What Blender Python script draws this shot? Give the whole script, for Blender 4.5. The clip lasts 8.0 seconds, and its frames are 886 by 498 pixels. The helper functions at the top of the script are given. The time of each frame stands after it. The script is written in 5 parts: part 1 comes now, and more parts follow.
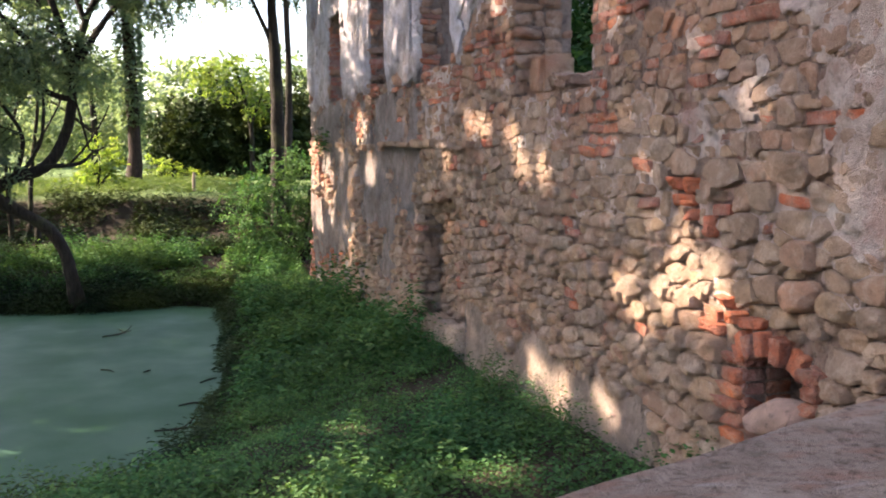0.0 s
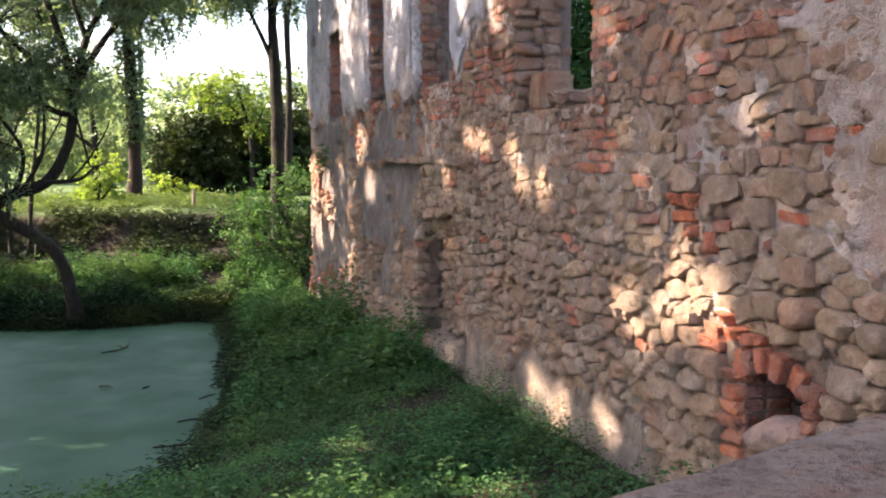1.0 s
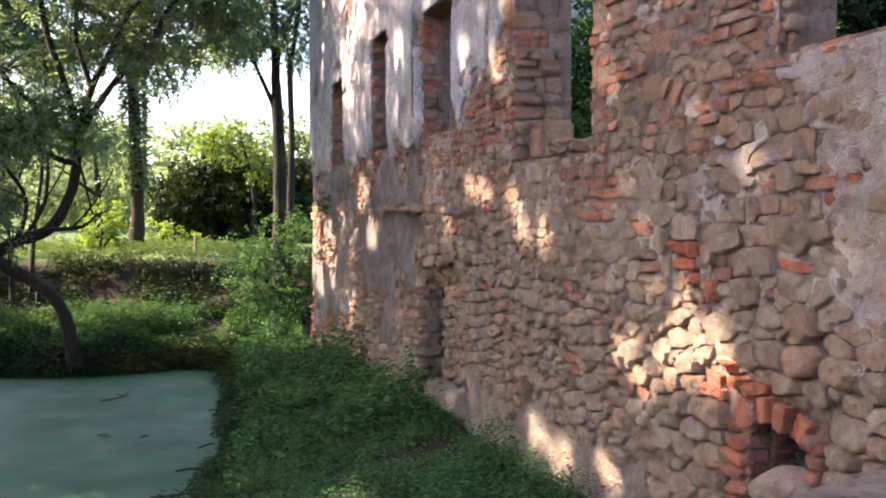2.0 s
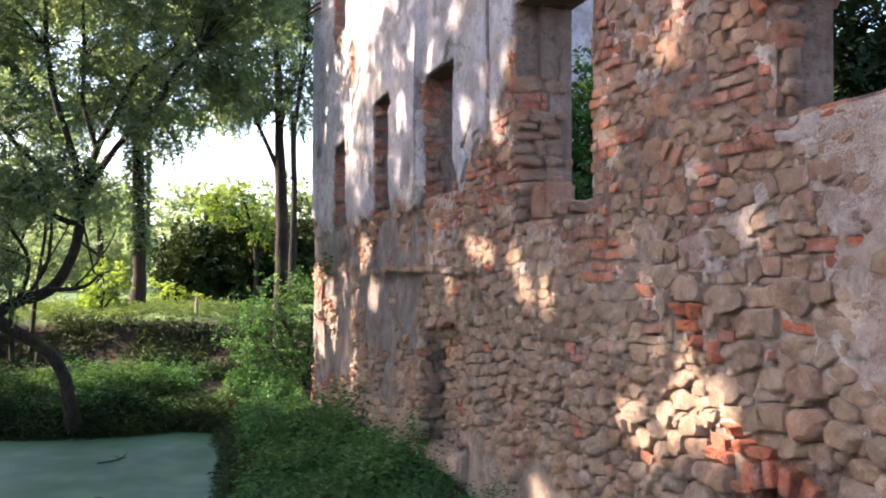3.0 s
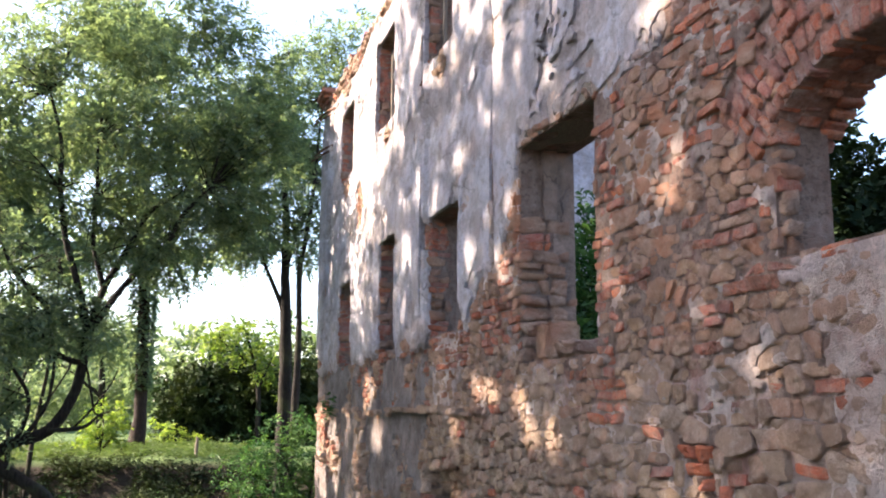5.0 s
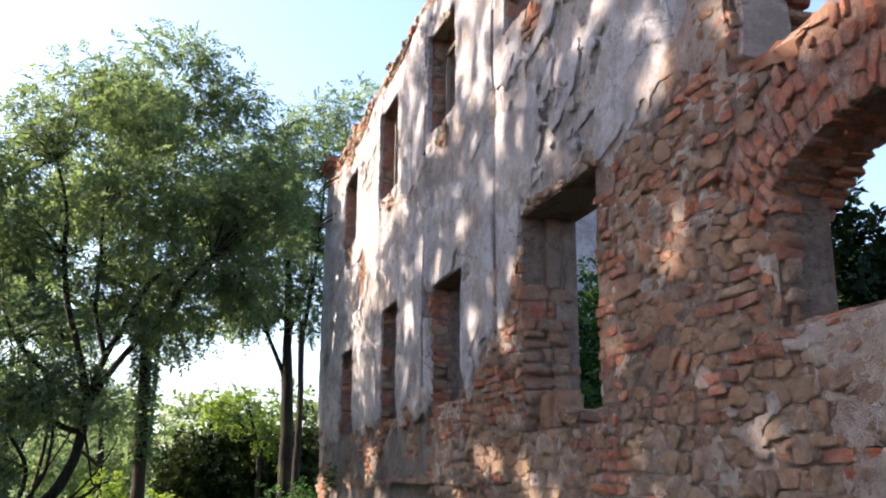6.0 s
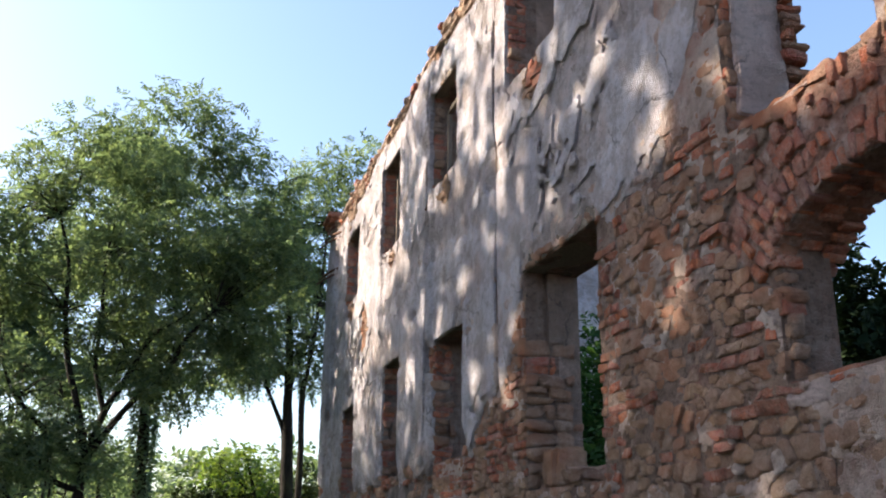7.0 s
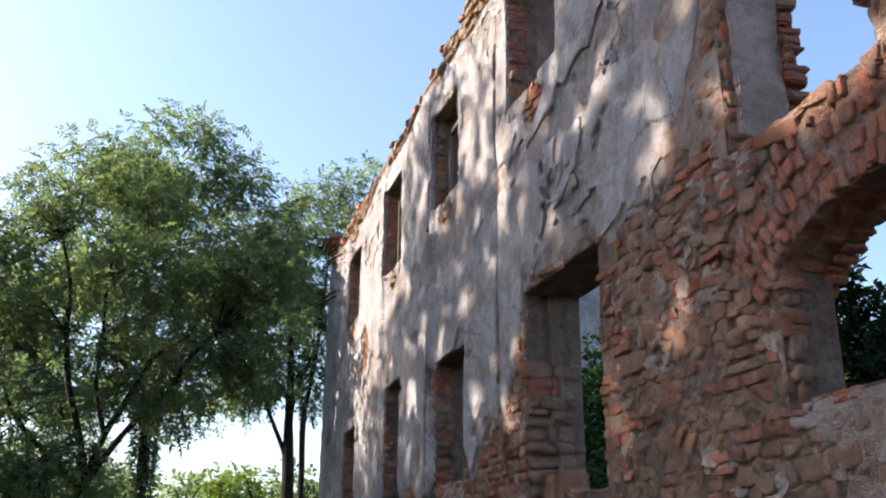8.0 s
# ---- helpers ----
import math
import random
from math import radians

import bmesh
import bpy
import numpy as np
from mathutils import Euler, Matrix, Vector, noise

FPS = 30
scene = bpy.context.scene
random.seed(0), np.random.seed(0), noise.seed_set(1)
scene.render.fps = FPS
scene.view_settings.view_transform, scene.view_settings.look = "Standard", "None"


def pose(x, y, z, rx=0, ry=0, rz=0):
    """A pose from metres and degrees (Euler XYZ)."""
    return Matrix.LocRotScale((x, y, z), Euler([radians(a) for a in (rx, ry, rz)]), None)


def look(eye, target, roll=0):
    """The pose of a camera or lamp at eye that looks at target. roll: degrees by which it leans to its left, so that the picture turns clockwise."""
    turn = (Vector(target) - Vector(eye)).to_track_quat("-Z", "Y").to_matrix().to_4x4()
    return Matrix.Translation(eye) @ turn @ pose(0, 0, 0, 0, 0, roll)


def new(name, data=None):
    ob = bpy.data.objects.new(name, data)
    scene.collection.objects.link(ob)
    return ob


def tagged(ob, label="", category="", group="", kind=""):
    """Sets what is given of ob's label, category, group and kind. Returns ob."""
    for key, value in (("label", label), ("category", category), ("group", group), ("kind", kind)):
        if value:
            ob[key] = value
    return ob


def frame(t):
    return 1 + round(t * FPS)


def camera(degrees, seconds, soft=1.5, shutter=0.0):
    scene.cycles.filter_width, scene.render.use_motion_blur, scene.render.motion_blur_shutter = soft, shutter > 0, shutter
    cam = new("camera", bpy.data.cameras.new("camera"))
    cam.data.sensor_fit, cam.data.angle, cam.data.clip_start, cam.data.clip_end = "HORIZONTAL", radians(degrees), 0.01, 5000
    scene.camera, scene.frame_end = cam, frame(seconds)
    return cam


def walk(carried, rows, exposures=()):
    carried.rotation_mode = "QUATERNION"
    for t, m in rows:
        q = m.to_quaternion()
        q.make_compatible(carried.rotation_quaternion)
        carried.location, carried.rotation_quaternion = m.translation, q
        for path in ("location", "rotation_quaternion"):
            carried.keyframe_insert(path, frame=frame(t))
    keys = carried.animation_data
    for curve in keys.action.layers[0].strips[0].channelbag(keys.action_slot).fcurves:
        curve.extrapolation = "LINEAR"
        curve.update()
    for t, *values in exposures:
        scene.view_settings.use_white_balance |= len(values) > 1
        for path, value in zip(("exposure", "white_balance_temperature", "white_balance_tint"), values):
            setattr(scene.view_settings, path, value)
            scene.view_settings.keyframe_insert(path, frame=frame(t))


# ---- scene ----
import collections
import functools

cam = camera(50.53, 8.0, soft=2.0)
EYE = (0.0, 0.0, 3.2)
# seconds, turn, tilt, lean: the camera stands on the bridge and tilts up along the facade
ROWS = [
    (0.0, -17.0, -6.0, 0.0), (0.5, -17.024, -5.796, -0.007), (1.0, -17.014, -5.016, -0.042),
    (1.5, -16.978, -3.705, -0.074), (3.0, -16.837, 1.617, -0.237), (3.5, -16.779, 3.647, -0.258),
    (4.0, -16.694, 5.852, -0.299), (4.5, -16.633, 7.966, -0.314), (6.0, -16.407, 14.247, -0.429),
    (6.5, -16.358, 16.048, -0.423), (7.0, -16.315, 17.608, -0.469), (7.5, -16.243, 18.54, -0.465),
    (8.0, -16.224, 18.924, -0.477),
]
walk(cam, [(t, pose(*EYE, 90 + tilt, lean, turn)) for t, turn, tilt, lean in ROWS],
     [(0.0, 2.74, 6450, 18), (1.5, 2.74, 6400, 18), (3.5, 2.74, 6120, 19), (4.5, 2.74, 6050, 18), (6.0, 2.0, 6000, 13), (8.0, 1.56, 5900, 10)])

# ---- sky and sun ----
SUN_AZ, SUN_EL = radians(-65), radians(33)
TO_SUN = Vector((math.sin(SUN_AZ) * math.cos(SUN_EL), math.cos(SUN_AZ) * math.cos(SUN_EL), math.sin(SUN_EL)))
world = bpy.data.worlds.new("sky")
scene.world = world
world.use_nodes = True
wn = world.node_tree
sky = wn.nodes.new("ShaderNodeTexSky")
sky.sky_type, sky.sun_disc = "NISHITA", False
sky.sun_elevation, sky.sun_rotation = SUN_EL, SUN_AZ
sky.air_density, sky.dust_density, sky.ozone_density = 1.0, 2.2, 0.25
wn.links.new(sky.outputs[0], wn.nodes["Background"].inputs[0])
wn.nodes["Background"].inputs[1].default_value = 0.11
sun = new("sun", bpy.data.lights.new("sun", "SUN"))
sun.data.energy, sun.data.angle, sun.data.color = 5.0, radians(0.5), (1.0, 0.83, 0.62)
sun.matrix_world = look(TO_SUN * 50, (0, 0, 0))


# ---- materials ----
class Nodes:
    """A material's node tree, written as calls."""

    def __init__(self, name):
        self.mat = bpy.data.materials.new(name)
        self.mat.use_nodes = True
        self.t = self.mat.node_tree
        self.bsdf = self.t.nodes["Principled BSDF"]
        self.pos = self.t.nodes.new("ShaderNodeTexCoord").outputs["Object"]

    def add(self, kind, **ins):
        n = self.t.nodes.new(kind)
        for k, v in ins.items():
            self.put(n.inputs[k.replace("_", " ")], v)
        return n

    def put(self, socket, v):
        if isinstance(v, bpy.types.NodeSocket):
            self.t.links.new(v, socket)
        else:
            socket.default_value = v

    def noise(self, scale, detail=4.0, rough=0.55, stretch=None):
        n = self.add("ShaderNodeTexNoise", Scale=scale, Detail=detail, Roughness=rough)
        src = self.pos
        if stretch:
            m = self.add("ShaderNodeMapping", Vector=self.pos)
            m.inputs["Scale"].default_value = stretch
            src = m.outputs[0]
        self.put(n.inputs["Vector"], src)
        return n.outputs["Fac"]

    def ramp(self, fac, stops):
        r = self.t.nodes.new("ShaderNodeValToRGB")
        e = r.color_ramp.elements
        while len(e) < len(stops):
            e.new(0.5)
        for el, (p, c) in zip(e, stops):
            el.position, el.color = p, (*c, 1)
        self.put(r.inputs[0], fac)
        return r.outputs[0]

    def math(self, op, a, b=0.0, clamp=False):
        n = self.t.nodes.new("ShaderNodeMath")
        n.operation, n.use_clamp = op, clamp
        self.put(n.inputs[0], a)
        self.put(n.inputs[1], b)
        return n.outputs[0]

    def mix(self, fac, a, b, blend="MIX"):
        n = self.t.nodes.new("ShaderNodeMix")
        n.data_type, n.blend_type = "RGBA", blend
        self.put(n.inputs[0], fac)
        for s, v in ((n.inputs[6], a), (n.inputs[7], b)):
            self.put(s, (*v, 1) if isinstance(v, tuple) else v)
        return n.outputs[2]

    def bump(self, height, strength=0.5, dist=0.02):
        n = self.add("ShaderNodeBump", Height=height, Strength=strength, Distance=dist)
        self.put(self.bsdf.inputs["Normal"], n.outputs[0])

    def done(self, color, rough=0.9, spec=0.3):
        self.put(self.bsdf.inputs["Base Color"], color)
        self.put(self.bsdf.inputs["Roughness"], rough)
        self.put(self.bsdf.inputs["Specular IOR Level"], spec)
        return self.mat


def chance(n, single):
    """A random number for each loose piece: for each object, or for each island of a joined mesh."""
    if single:
        return n.t.nodes.new("ShaderNodeObjectInfo").outputs["Random"]
    return n.t.nodes.new("ShaderNodeNewGeometry").outputs["Random Per Island"]


def stone_material(name, single):
    n = Nodes(name)
    tone = n.ramp(chance(n, single), [(0.0, (0.29, 0.22, 0.175)), (0.16, (0.55, 0.435, 0.335)), (0.32, (0.42, 0.355, 0.31)), (0.46, (0.62, 0.47, 0.32)),
                                      (0.6, (0.44, 0.33, 0.255)), (0.74, (0.50, 0.44, 0.375)), (0.88, (0.54, 0.33, 0.235)), (1.0, (0.66, 0.57, 0.47))])
    blot = n.ramp(n.noise(4.0, 6, 0.65), [(0.35, (0, 0, 0)), (0.65, (1, 1, 1))])
    c = n.mix(n.math("MULTIPLY", blot, 0.55), tone, n.mix(0.6, tone, (0.16, 0.12, 0.10)))
    # pale grains and dark pits below paint the relief's light and shade into colour
    pale = n.ramp(n.noise(9.0, 8, 0.78), [(0.48, (0, 0, 0)), (0.6, (1, 1, 1))])
    c = n.mix(n.math("MULTIPLY", pale, 0.5), c, (0.70, 0.61, 0.53))
    dark = n.ramp(n.noise(13.0, 8, 0.75), [(0.36, (1, 1, 1)), (0.5, (0, 0, 0))])
    c = n.mix(n.math("MULTIPLY", dark, 0.42), c, (0.19, 0.145, 0.115))
    pit_shade = n.ramp(n.noise(34.0, 6, 0.75), [(0.34, (1, 1, 1)), (0.47, (0, 0, 0))])
    c = n.mix(n.math("MULTIPLY", pit_shade, 0.35), c, (0.12, 0.09, 0.07))
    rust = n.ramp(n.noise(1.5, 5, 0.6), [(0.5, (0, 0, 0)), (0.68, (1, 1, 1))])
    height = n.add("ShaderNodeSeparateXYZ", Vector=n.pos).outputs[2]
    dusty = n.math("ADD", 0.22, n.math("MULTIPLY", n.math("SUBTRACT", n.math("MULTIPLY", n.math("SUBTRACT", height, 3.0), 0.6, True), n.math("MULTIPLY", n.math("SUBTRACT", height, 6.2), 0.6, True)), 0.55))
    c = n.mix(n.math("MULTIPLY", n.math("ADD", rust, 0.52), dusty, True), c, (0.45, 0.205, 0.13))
    c = n.mix(1.0, c, (1.0, 0.96, 0.90), "MULTIPLY")
    grain = n.noise(140.0, 3)
    c = n.mix(0.2, c, n.ramp(grain, [(0.3, (0.25, 0.22, 0.19)), (0.7, (0.7, 0.62, 0.55))]), "OVERLAY")
    n.bump(n.math("ADD", n.math("MULTIPLY", n.noise(15.0, 9, 0.76), 1.6), n.math("MULTIPLY", grain, 0.2)), 1.0, 0.075)
    return n.done(c, 0.93, 0.2)


def brick_material(name, single, dirt=1.0):
    n = Nodes(name)
    tone = n.ramp(chance(n, single), [(0.0, (0.33, 0.12, 0.085)), (0.25, (0.56, 0.17, 0.085)), (0.5, (0.38, 0.15, 0.12)),
                                      (0.75, (0.64, 0.21, 0.09)), (1.0, (0.34, 0.17, 0.15))])
    if dirt < 0.5:
        tone = n.mix(0.6, tone, (0.66, 0.20, 0.095))
    dust = n.ramp(n.noise(8.0, 8, 0.75), [(0.42, (0, 0, 0)), (0.64, (1, 1, 1))])
    c = n.mix(n.math("MULTIPLY", dust, 0.75 * dirt), tone, (0.52, 0.37, 0.30))
    soot = n.ramp(n.noise(3.0, 7, 0.7), [(0.46, (0, 0, 0)), (0.66, (1, 1, 1))])
    c = n.mix(n.math("MULTIPLY", soot, 0.65 * dirt), c, (0.14, 0.095, 0.08))
    # pit darkness is painted shade, laid apart from the bump's own hollows
    pit_shade = n.ramp(n.noise(40.0, 6, 0.75), [(0.34, (1, 1, 1)), (0.47, (0, 0, 0))])
    c = n.mix(n.math("MULTIPLY", pit_shade, 0.55), c, (0.11, 0.07, 0.055))
    grain = n.noise(120.0, 3)
    c = n.mix(0.35, c, n.ramp(grain, [(0.3, (0.25, 0.2, 0.17)), (0.7, (0.7, 0.6, 0.52))]), "OVERLAY")
    n.bump(n.math("ADD", n.math("MULTIPLY", n.noise(24.0, 7, 0.7), 1.5), n.math("MULTIPLY", grain, 0.4)), 1.0, 0.05)
    return n.done(c, 0.93, 0.2)


def mortar_material(name, a, b, c3, red_share, pit_shade_share=0.7):
    n = Nodes(name)
    c = n.ramp(n.noise(4.5, 8, 0.7), [(0.32, a), (0.5, b), (0.68, c3)])
    red = n.ramp(n.noise(2.2, 6, 0.65), [(0.52, (0, 0, 0)), (0.66, (1, 1, 1))])
    c = n.mix(n.math("MULTIPLY", red, red_share), c, (0.44, 0.19, 0.135))
    # cavity shade painted as dark dots, for more contrast than the bump gives
    pit_shade = n.ramp(n.noise(22.0, 7, 0.78), [(0.36, (1, 1, 1)), (0.48, (0, 0, 0))])
    c = n.mix(n.math("MULTIPLY", pit_shade, pit_shade_share), c, (0.10, 0.08, 0.065))
    n.bump(n.math("ADD", n.math("MULTIPLY", n.noise(13.0, 8, 0.75), 2.0), n.noise(90.0, 3)), 1.0, 0.1)
    return n.done(c, 0.95, 0.15)


def plaster_material(name, a, b, dirt, decay=1.0):
    """Lime plaster: pale and smooth where it holds, stained and flaking by decay."""
    n = Nodes(name)
    c = n.ramp(n.noise(1.3, 6, 0.62), [(0.34, a), (0.52, b), (0.68, tuple(min(v * 1.12, 0.9) for v in b))])
    runs = n.ramp(n.noise(1.0, 7, 0.66, (1.3, 1.3, 1.2)), [(0.46, (0, 0, 0)), (0.66, (1, 1, 1))])
    c = n.mix(n.math("MULTIPLY", runs, 0.5 * decay), c, dirt)
    pink = n.ramp(n.noise(2.6, 8, 0.72), [(0.5, (0, 0, 0)), (0.66, (1, 1, 1))])
    c = n.mix(n.math("MULTIPLY", pink, 0.45), c, (0.66, 0.45, 0.38))
    worn = n.ramp(n.noise(3.0, 10, 0.78), [(0.49, (0, 0, 0)), (0.57, (1, 1, 1))])
    c = n.mix(n.math("MULTIPLY", worn, min(0.62 * decay, 0.9)), c, n.mix(0.5, dirt, (0.36, 0.29, 0.24)))
    mottle = n.ramp(n.noise(8.0, 8, 0.72), [(0.45, (0, 0, 0)), (0.6, (1, 1, 1))])
    c = n.mix(n.math("MULTIPLY", mottle, 0.3 * decay), c, n.mix(0.5, dirt, (0.44, 0.36, 0.32)))
    specks = n.ramp(n.noise(26.0, 7, 0.78), [(0.36, (1, 1, 1)), (0.45, (0, 0, 0))])
    c = n.mix(n.math("MULTIPLY", specks, 0.45 * decay), c, (0.17, 0.145, 0.13))
    cracks = n.add("ShaderNodeTexVoronoi", Scale=1.7)
    cracks.feature = "DISTANCE_TO_EDGE"
    bend = n.add("ShaderNodeTexNoise", Scale=2.6, Detail=6.0, Roughness=0.7)
    n.put(bend.inputs["Vector"], n.pos)
    n.put(cracks.inputs["Vector"], n.mix(0.22, n.pos, bend.outputs["Color"]))
    line = n.ramp(cracks.outputs["Distance"], [(0.0, (1, 1, 1)), (0.012, (0, 0, 0))])
    here = n.ramp(n.noise(0.9, 3), [(0.52, (0, 0, 0)), (0.58, (1, 1, 1))])
    line = n.math("MULTIPLY", line, here)
    c = n.mix(n.math("MULTIPLY", line, 0.7), c, (0.13, 0.105, 0.095))
    flakes = n.noise(3.5, 9, 0.8, (1.0, 1.0, 1.6))
    c = n.mix(n.math("MULTIPLY", n.ramp(flakes, [(0.40, (1, 1, 1)), (0.47, (0, 0, 0))]), 0.35 * decay), c, (0.27, 0.22, 0.20))
    relief = n.math("ADD", n.math("MULTIPLY", n.noise(7.0, 9, 0.76), 1.6 * decay), n.math("ADD", n.math("MULTIPLY", flakes, 1.2 * decay), n.math("MULTIPLY", n.noise(60.0, 4, 0.7), 0.6)))
    n.bump(n.math("SUBTRACT", relief, line), 1.0, 0.1)
    return n.done(c, 0.92, 0.2)


def leaf_material(name, stops, through_share=0.45, rough=0.55, gloss=0.35):
    n = Nodes(name)
    c = n.ramp(chance(n, False), stops)
    patch = n.ramp(n.noise(0.8, 4), [(0.35, (0, 0, 0)), (0.65, (1, 1, 1))])
    c = n.mix(n.math("MULTIPLY", patch, 0.55), c, n.mix(0.5, c, (0.15, 0.17, 0.03)))
    deep = n.ramp(n.noise(0.5, 3), [(0.42, (0, 0, 0)), (0.62, (1, 1, 1))])
    c = n.mix(n.math("MULTIPLY", deep, 0.5), c, n.mix(0.6, c, (0.01, 0.035, 0.02)))
    n.done(c, rough, gloss)
    tr = n.add("ShaderNodeBsdfTranslucent")
    n.put(tr.inputs[0], n.mix(1.0, c, (1.0, 1.0, 0.55), "MULTIPLY"))
    m = n.add("ShaderNodeMixShader", Fac=through_share)
    n.put(m.inputs[1], n.bsdf.outputs[0])
    n.put(m.inputs[2], tr.outputs[0])
    n.put(n.t.nodes["Material Output"].inputs[0], m.outputs[0])
    return n.mat


def bark_material(name, a, b):
    n = Nodes(name)
    ridges = n.noise(9.0, 6, 0.65, (3.0, 3.0, 0.5))
    c = n.ramp(ridges, [(0.35, a), (0.65, b)])
    moss = n.ramp(n.noise(2.0, 4), [(0.55, (0, 0, 0)), (0.75, (1, 1, 1))])
    c = n.mix(n.math("MULTIPLY", moss, 0.4), c, (0.07, 0.085, 0.03))
    n.bump(ridges, 0.9, 0.03)
    return n.done(c, 0.95, 0.2)


def soil_material():
    n = Nodes("soil with moss and litter")
    c = n.ramp(n.noise(1.3, 7, 0.65), [(0.3, (0.018, 0.014, 0.010)), (0.5, (0.04, 0.03, 0.02)), (0.68, (0.032, 0.036, 0.017))])
    grass = n.ramp(n.noise(0.35, 4), [(0.4, (0.06, 0.10, 0.03)), (0.62, (0.12, 0.17, 0.055))])
    s = n.add("ShaderNodeSeparateXYZ", Vector=n.pos)
    lawn = n.math("MULTIPLY", n.math("SUBTRACT", s.outputs[2], 1.8), 6.0, True)
    far = n.math("MULTIPLY", n.math("SUBTRACT", s.outputs[1], 24.0), 0.5, True)
    c = n.mix(n.math("MULTIPLY", lawn, far), c, grass)
    wet = n.math("SUBTRACT", 1.0, n.math("MULTIPLY", s.outputs[2], 3.0), True)
    c = n.mix(n.math("MULTIPLY", wet, 0.8), c, (0.012, 0.010, 0.006))
    n.bump(n.math("ADD", n.noise(7.0, 6, 0.7), n.noise(60.0, 3)), 0.9, 0.05)
    return n.done(c, 0.95, 0.15)


def pond_material():
    n = Nodes("duckweed on still water")
    c = n.ramp(n.noise(0.5, 5, 0.6), [(0.3, (0.026, 0.068, 0.035)), (0.55, (0.034, 0.084, 0.046)), (0.75, (0.046, 0.10, 0.056))])
    specks = n.noise(55.0, 4, 0.7)
    c = n.mix(0.35, c, n.ramp(specks, [(0.35, (0.02, 0.045, 0.024)), (0.65, (0.06, 0.12, 0.06))]))
    n.bump(n.noise(30.0, 3), 0.12, 0.004)
    return n.done(c, n.ramp(n.noise(0.8, 4), [(0.35, (0.42, 0.42, 0.42)), (0.65, (0.62, 0.62, 0.62))]), 0.09)


def timber_material():
    n = Nodes("weathered grey timber")
    g = n.noise(6.0, 6, 0.6, (8.0, 8.0, 0.6))
    n.bump(g, 0.5, 0.006)
    return n.done(n.ramp(g, [(0.3, (0.09, 0.07, 0.055)), (0.7, (0.22, 0.18, 0.145))]), 0.9, 0.2)


def coping_material():
    n = Nodes("worn coping slab")
    c = n.ramp(n.noise(3.0, 7, 0.68), [(0.3, (0.19, 0.145, 0.118)), (0.5, (0.35, 0.27, 0.225)), (0.7, (0.48, 0.39, 0.335))])
    red = n.ramp(n.noise(5.0, 5, 0.6, (1.0, 2.6, 1.0)), [(0.5, (0, 0, 0)), (0.66, (1, 1, 1))])
    c = n.mix(n.math("MULTIPLY", red, 0.45), c, (0.33, 0.14, 0.09))
    pale = n.ramp(n.noise(9.0, 6, 0.7, (0.5, 2.4, 1.0)), [(0.58, (0, 0, 0)), (0.7, (1, 1, 1))])
    c = n.mix(n.math("MULTIPLY", pale, 0.55), c, (0.46, 0.42, 0.40))
    # dark dots in the colour stand for shade in the slab's small hollows
    pit_shade = n.ramp(n.noise(26.0, 8, 0.8), [(0.38, (1, 1, 1)), (0.5, (0, 0, 0))])
    c = n.mix(n.math("MULTIPLY", pit_shade, 0.65), c, (0.05, 0.036, 0.03))
    crumbs = n.ramp(n.noise(70.0, 6, 0.75), [(0.56, (0, 0, 0)), (0.64, (1, 1, 1))])
    c = n.mix(n.math("MULTIPLY", crumbs, 0.4), c, (0.45, 0.38, 0.33))
    n.bump(n.math("ADD", n.math("MULTIPLY", n.noise(20.0, 8, 0.75), 1.5), n.noise(110.0, 3)), 1.0, 0.05)
    return n.done(c, 0.92, 0.2)


def iron_material():
    n = Nodes("rusted iron")
    g = n.noise(30.0, 5)
    return n.done(n.ramp(g, [(0.3, (0.06, 0.03, 0.02)), (0.7, (0.17, 0.075, 0.04))]), 0.85, 0.3)


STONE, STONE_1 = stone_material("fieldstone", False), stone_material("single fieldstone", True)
BRICK, BRICK_1 = brick_material("red brick", False), brick_material("single red brick", True)
BRICK_RAW = brick_material("freshly broken orange brick", True, 0.45)
MORTAR = mortar_material("old earth mortar", (0.19, 0.128, 0.10), (0.34, 0.24, 0.19), (0.50, 0.40, 0.335), 0.55)
ARCH_MORTAR = mortar_material("red mortar", (0.24, 0.12, 0.085), (0.40, 0.235, 0.18), (0.64, 0.52, 0.46), 0.5)
POINTING = mortar_material("pale lime pointing", (0.42, 0.30, 0.235), (0.64, 0.505, 0.435), (0.82, 0.725, 0.66), 0.55, 0.35)
PLASTER = plaster_material("weathered lime plaster", (0.63, 0.585, 0.625), (0.82, 0.78, 0.83), (0.41, 0.345, 0.33), 0.9)
SCRATCH = plaster_material("rough undercoat", (0.55, 0.49, 0.495), (0.73, 0.67, 0.68), (0.33, 0.27, 0.245), 1.1)
ROUGHCAST = plaster_material("dark stained roughcast", (0.27, 0.225, 0.205), (0.41, 0.36, 0.34), (0.13, 0.10, 0.09), 1.4)
EARTH_RENDER = plaster_material("earthy rough render", (0.37, 0.275, 0.215), (0.54, 0.425, 0.345), (0.21, 0.155, 0.12), 1.3)
PINK_LIME = plaster_material("pinkish lime plaster", (0.60, 0.46, 0.42), (0.80, 0.66, 0.61), (0.40, 0.30, 0.26), 0.9)
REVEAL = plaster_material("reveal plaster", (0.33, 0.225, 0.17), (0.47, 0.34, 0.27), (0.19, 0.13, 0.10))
LEAF_TREE = leaf_material("ash leaves", [(0.0, (0.118, 0.172, 0.122)), (0.5, (0.17, 0.24, 0.165)), (0.85, (0.23, 0.305, 0.19)), (1.0, (0.305, 0.365, 0.225))], 0.6)
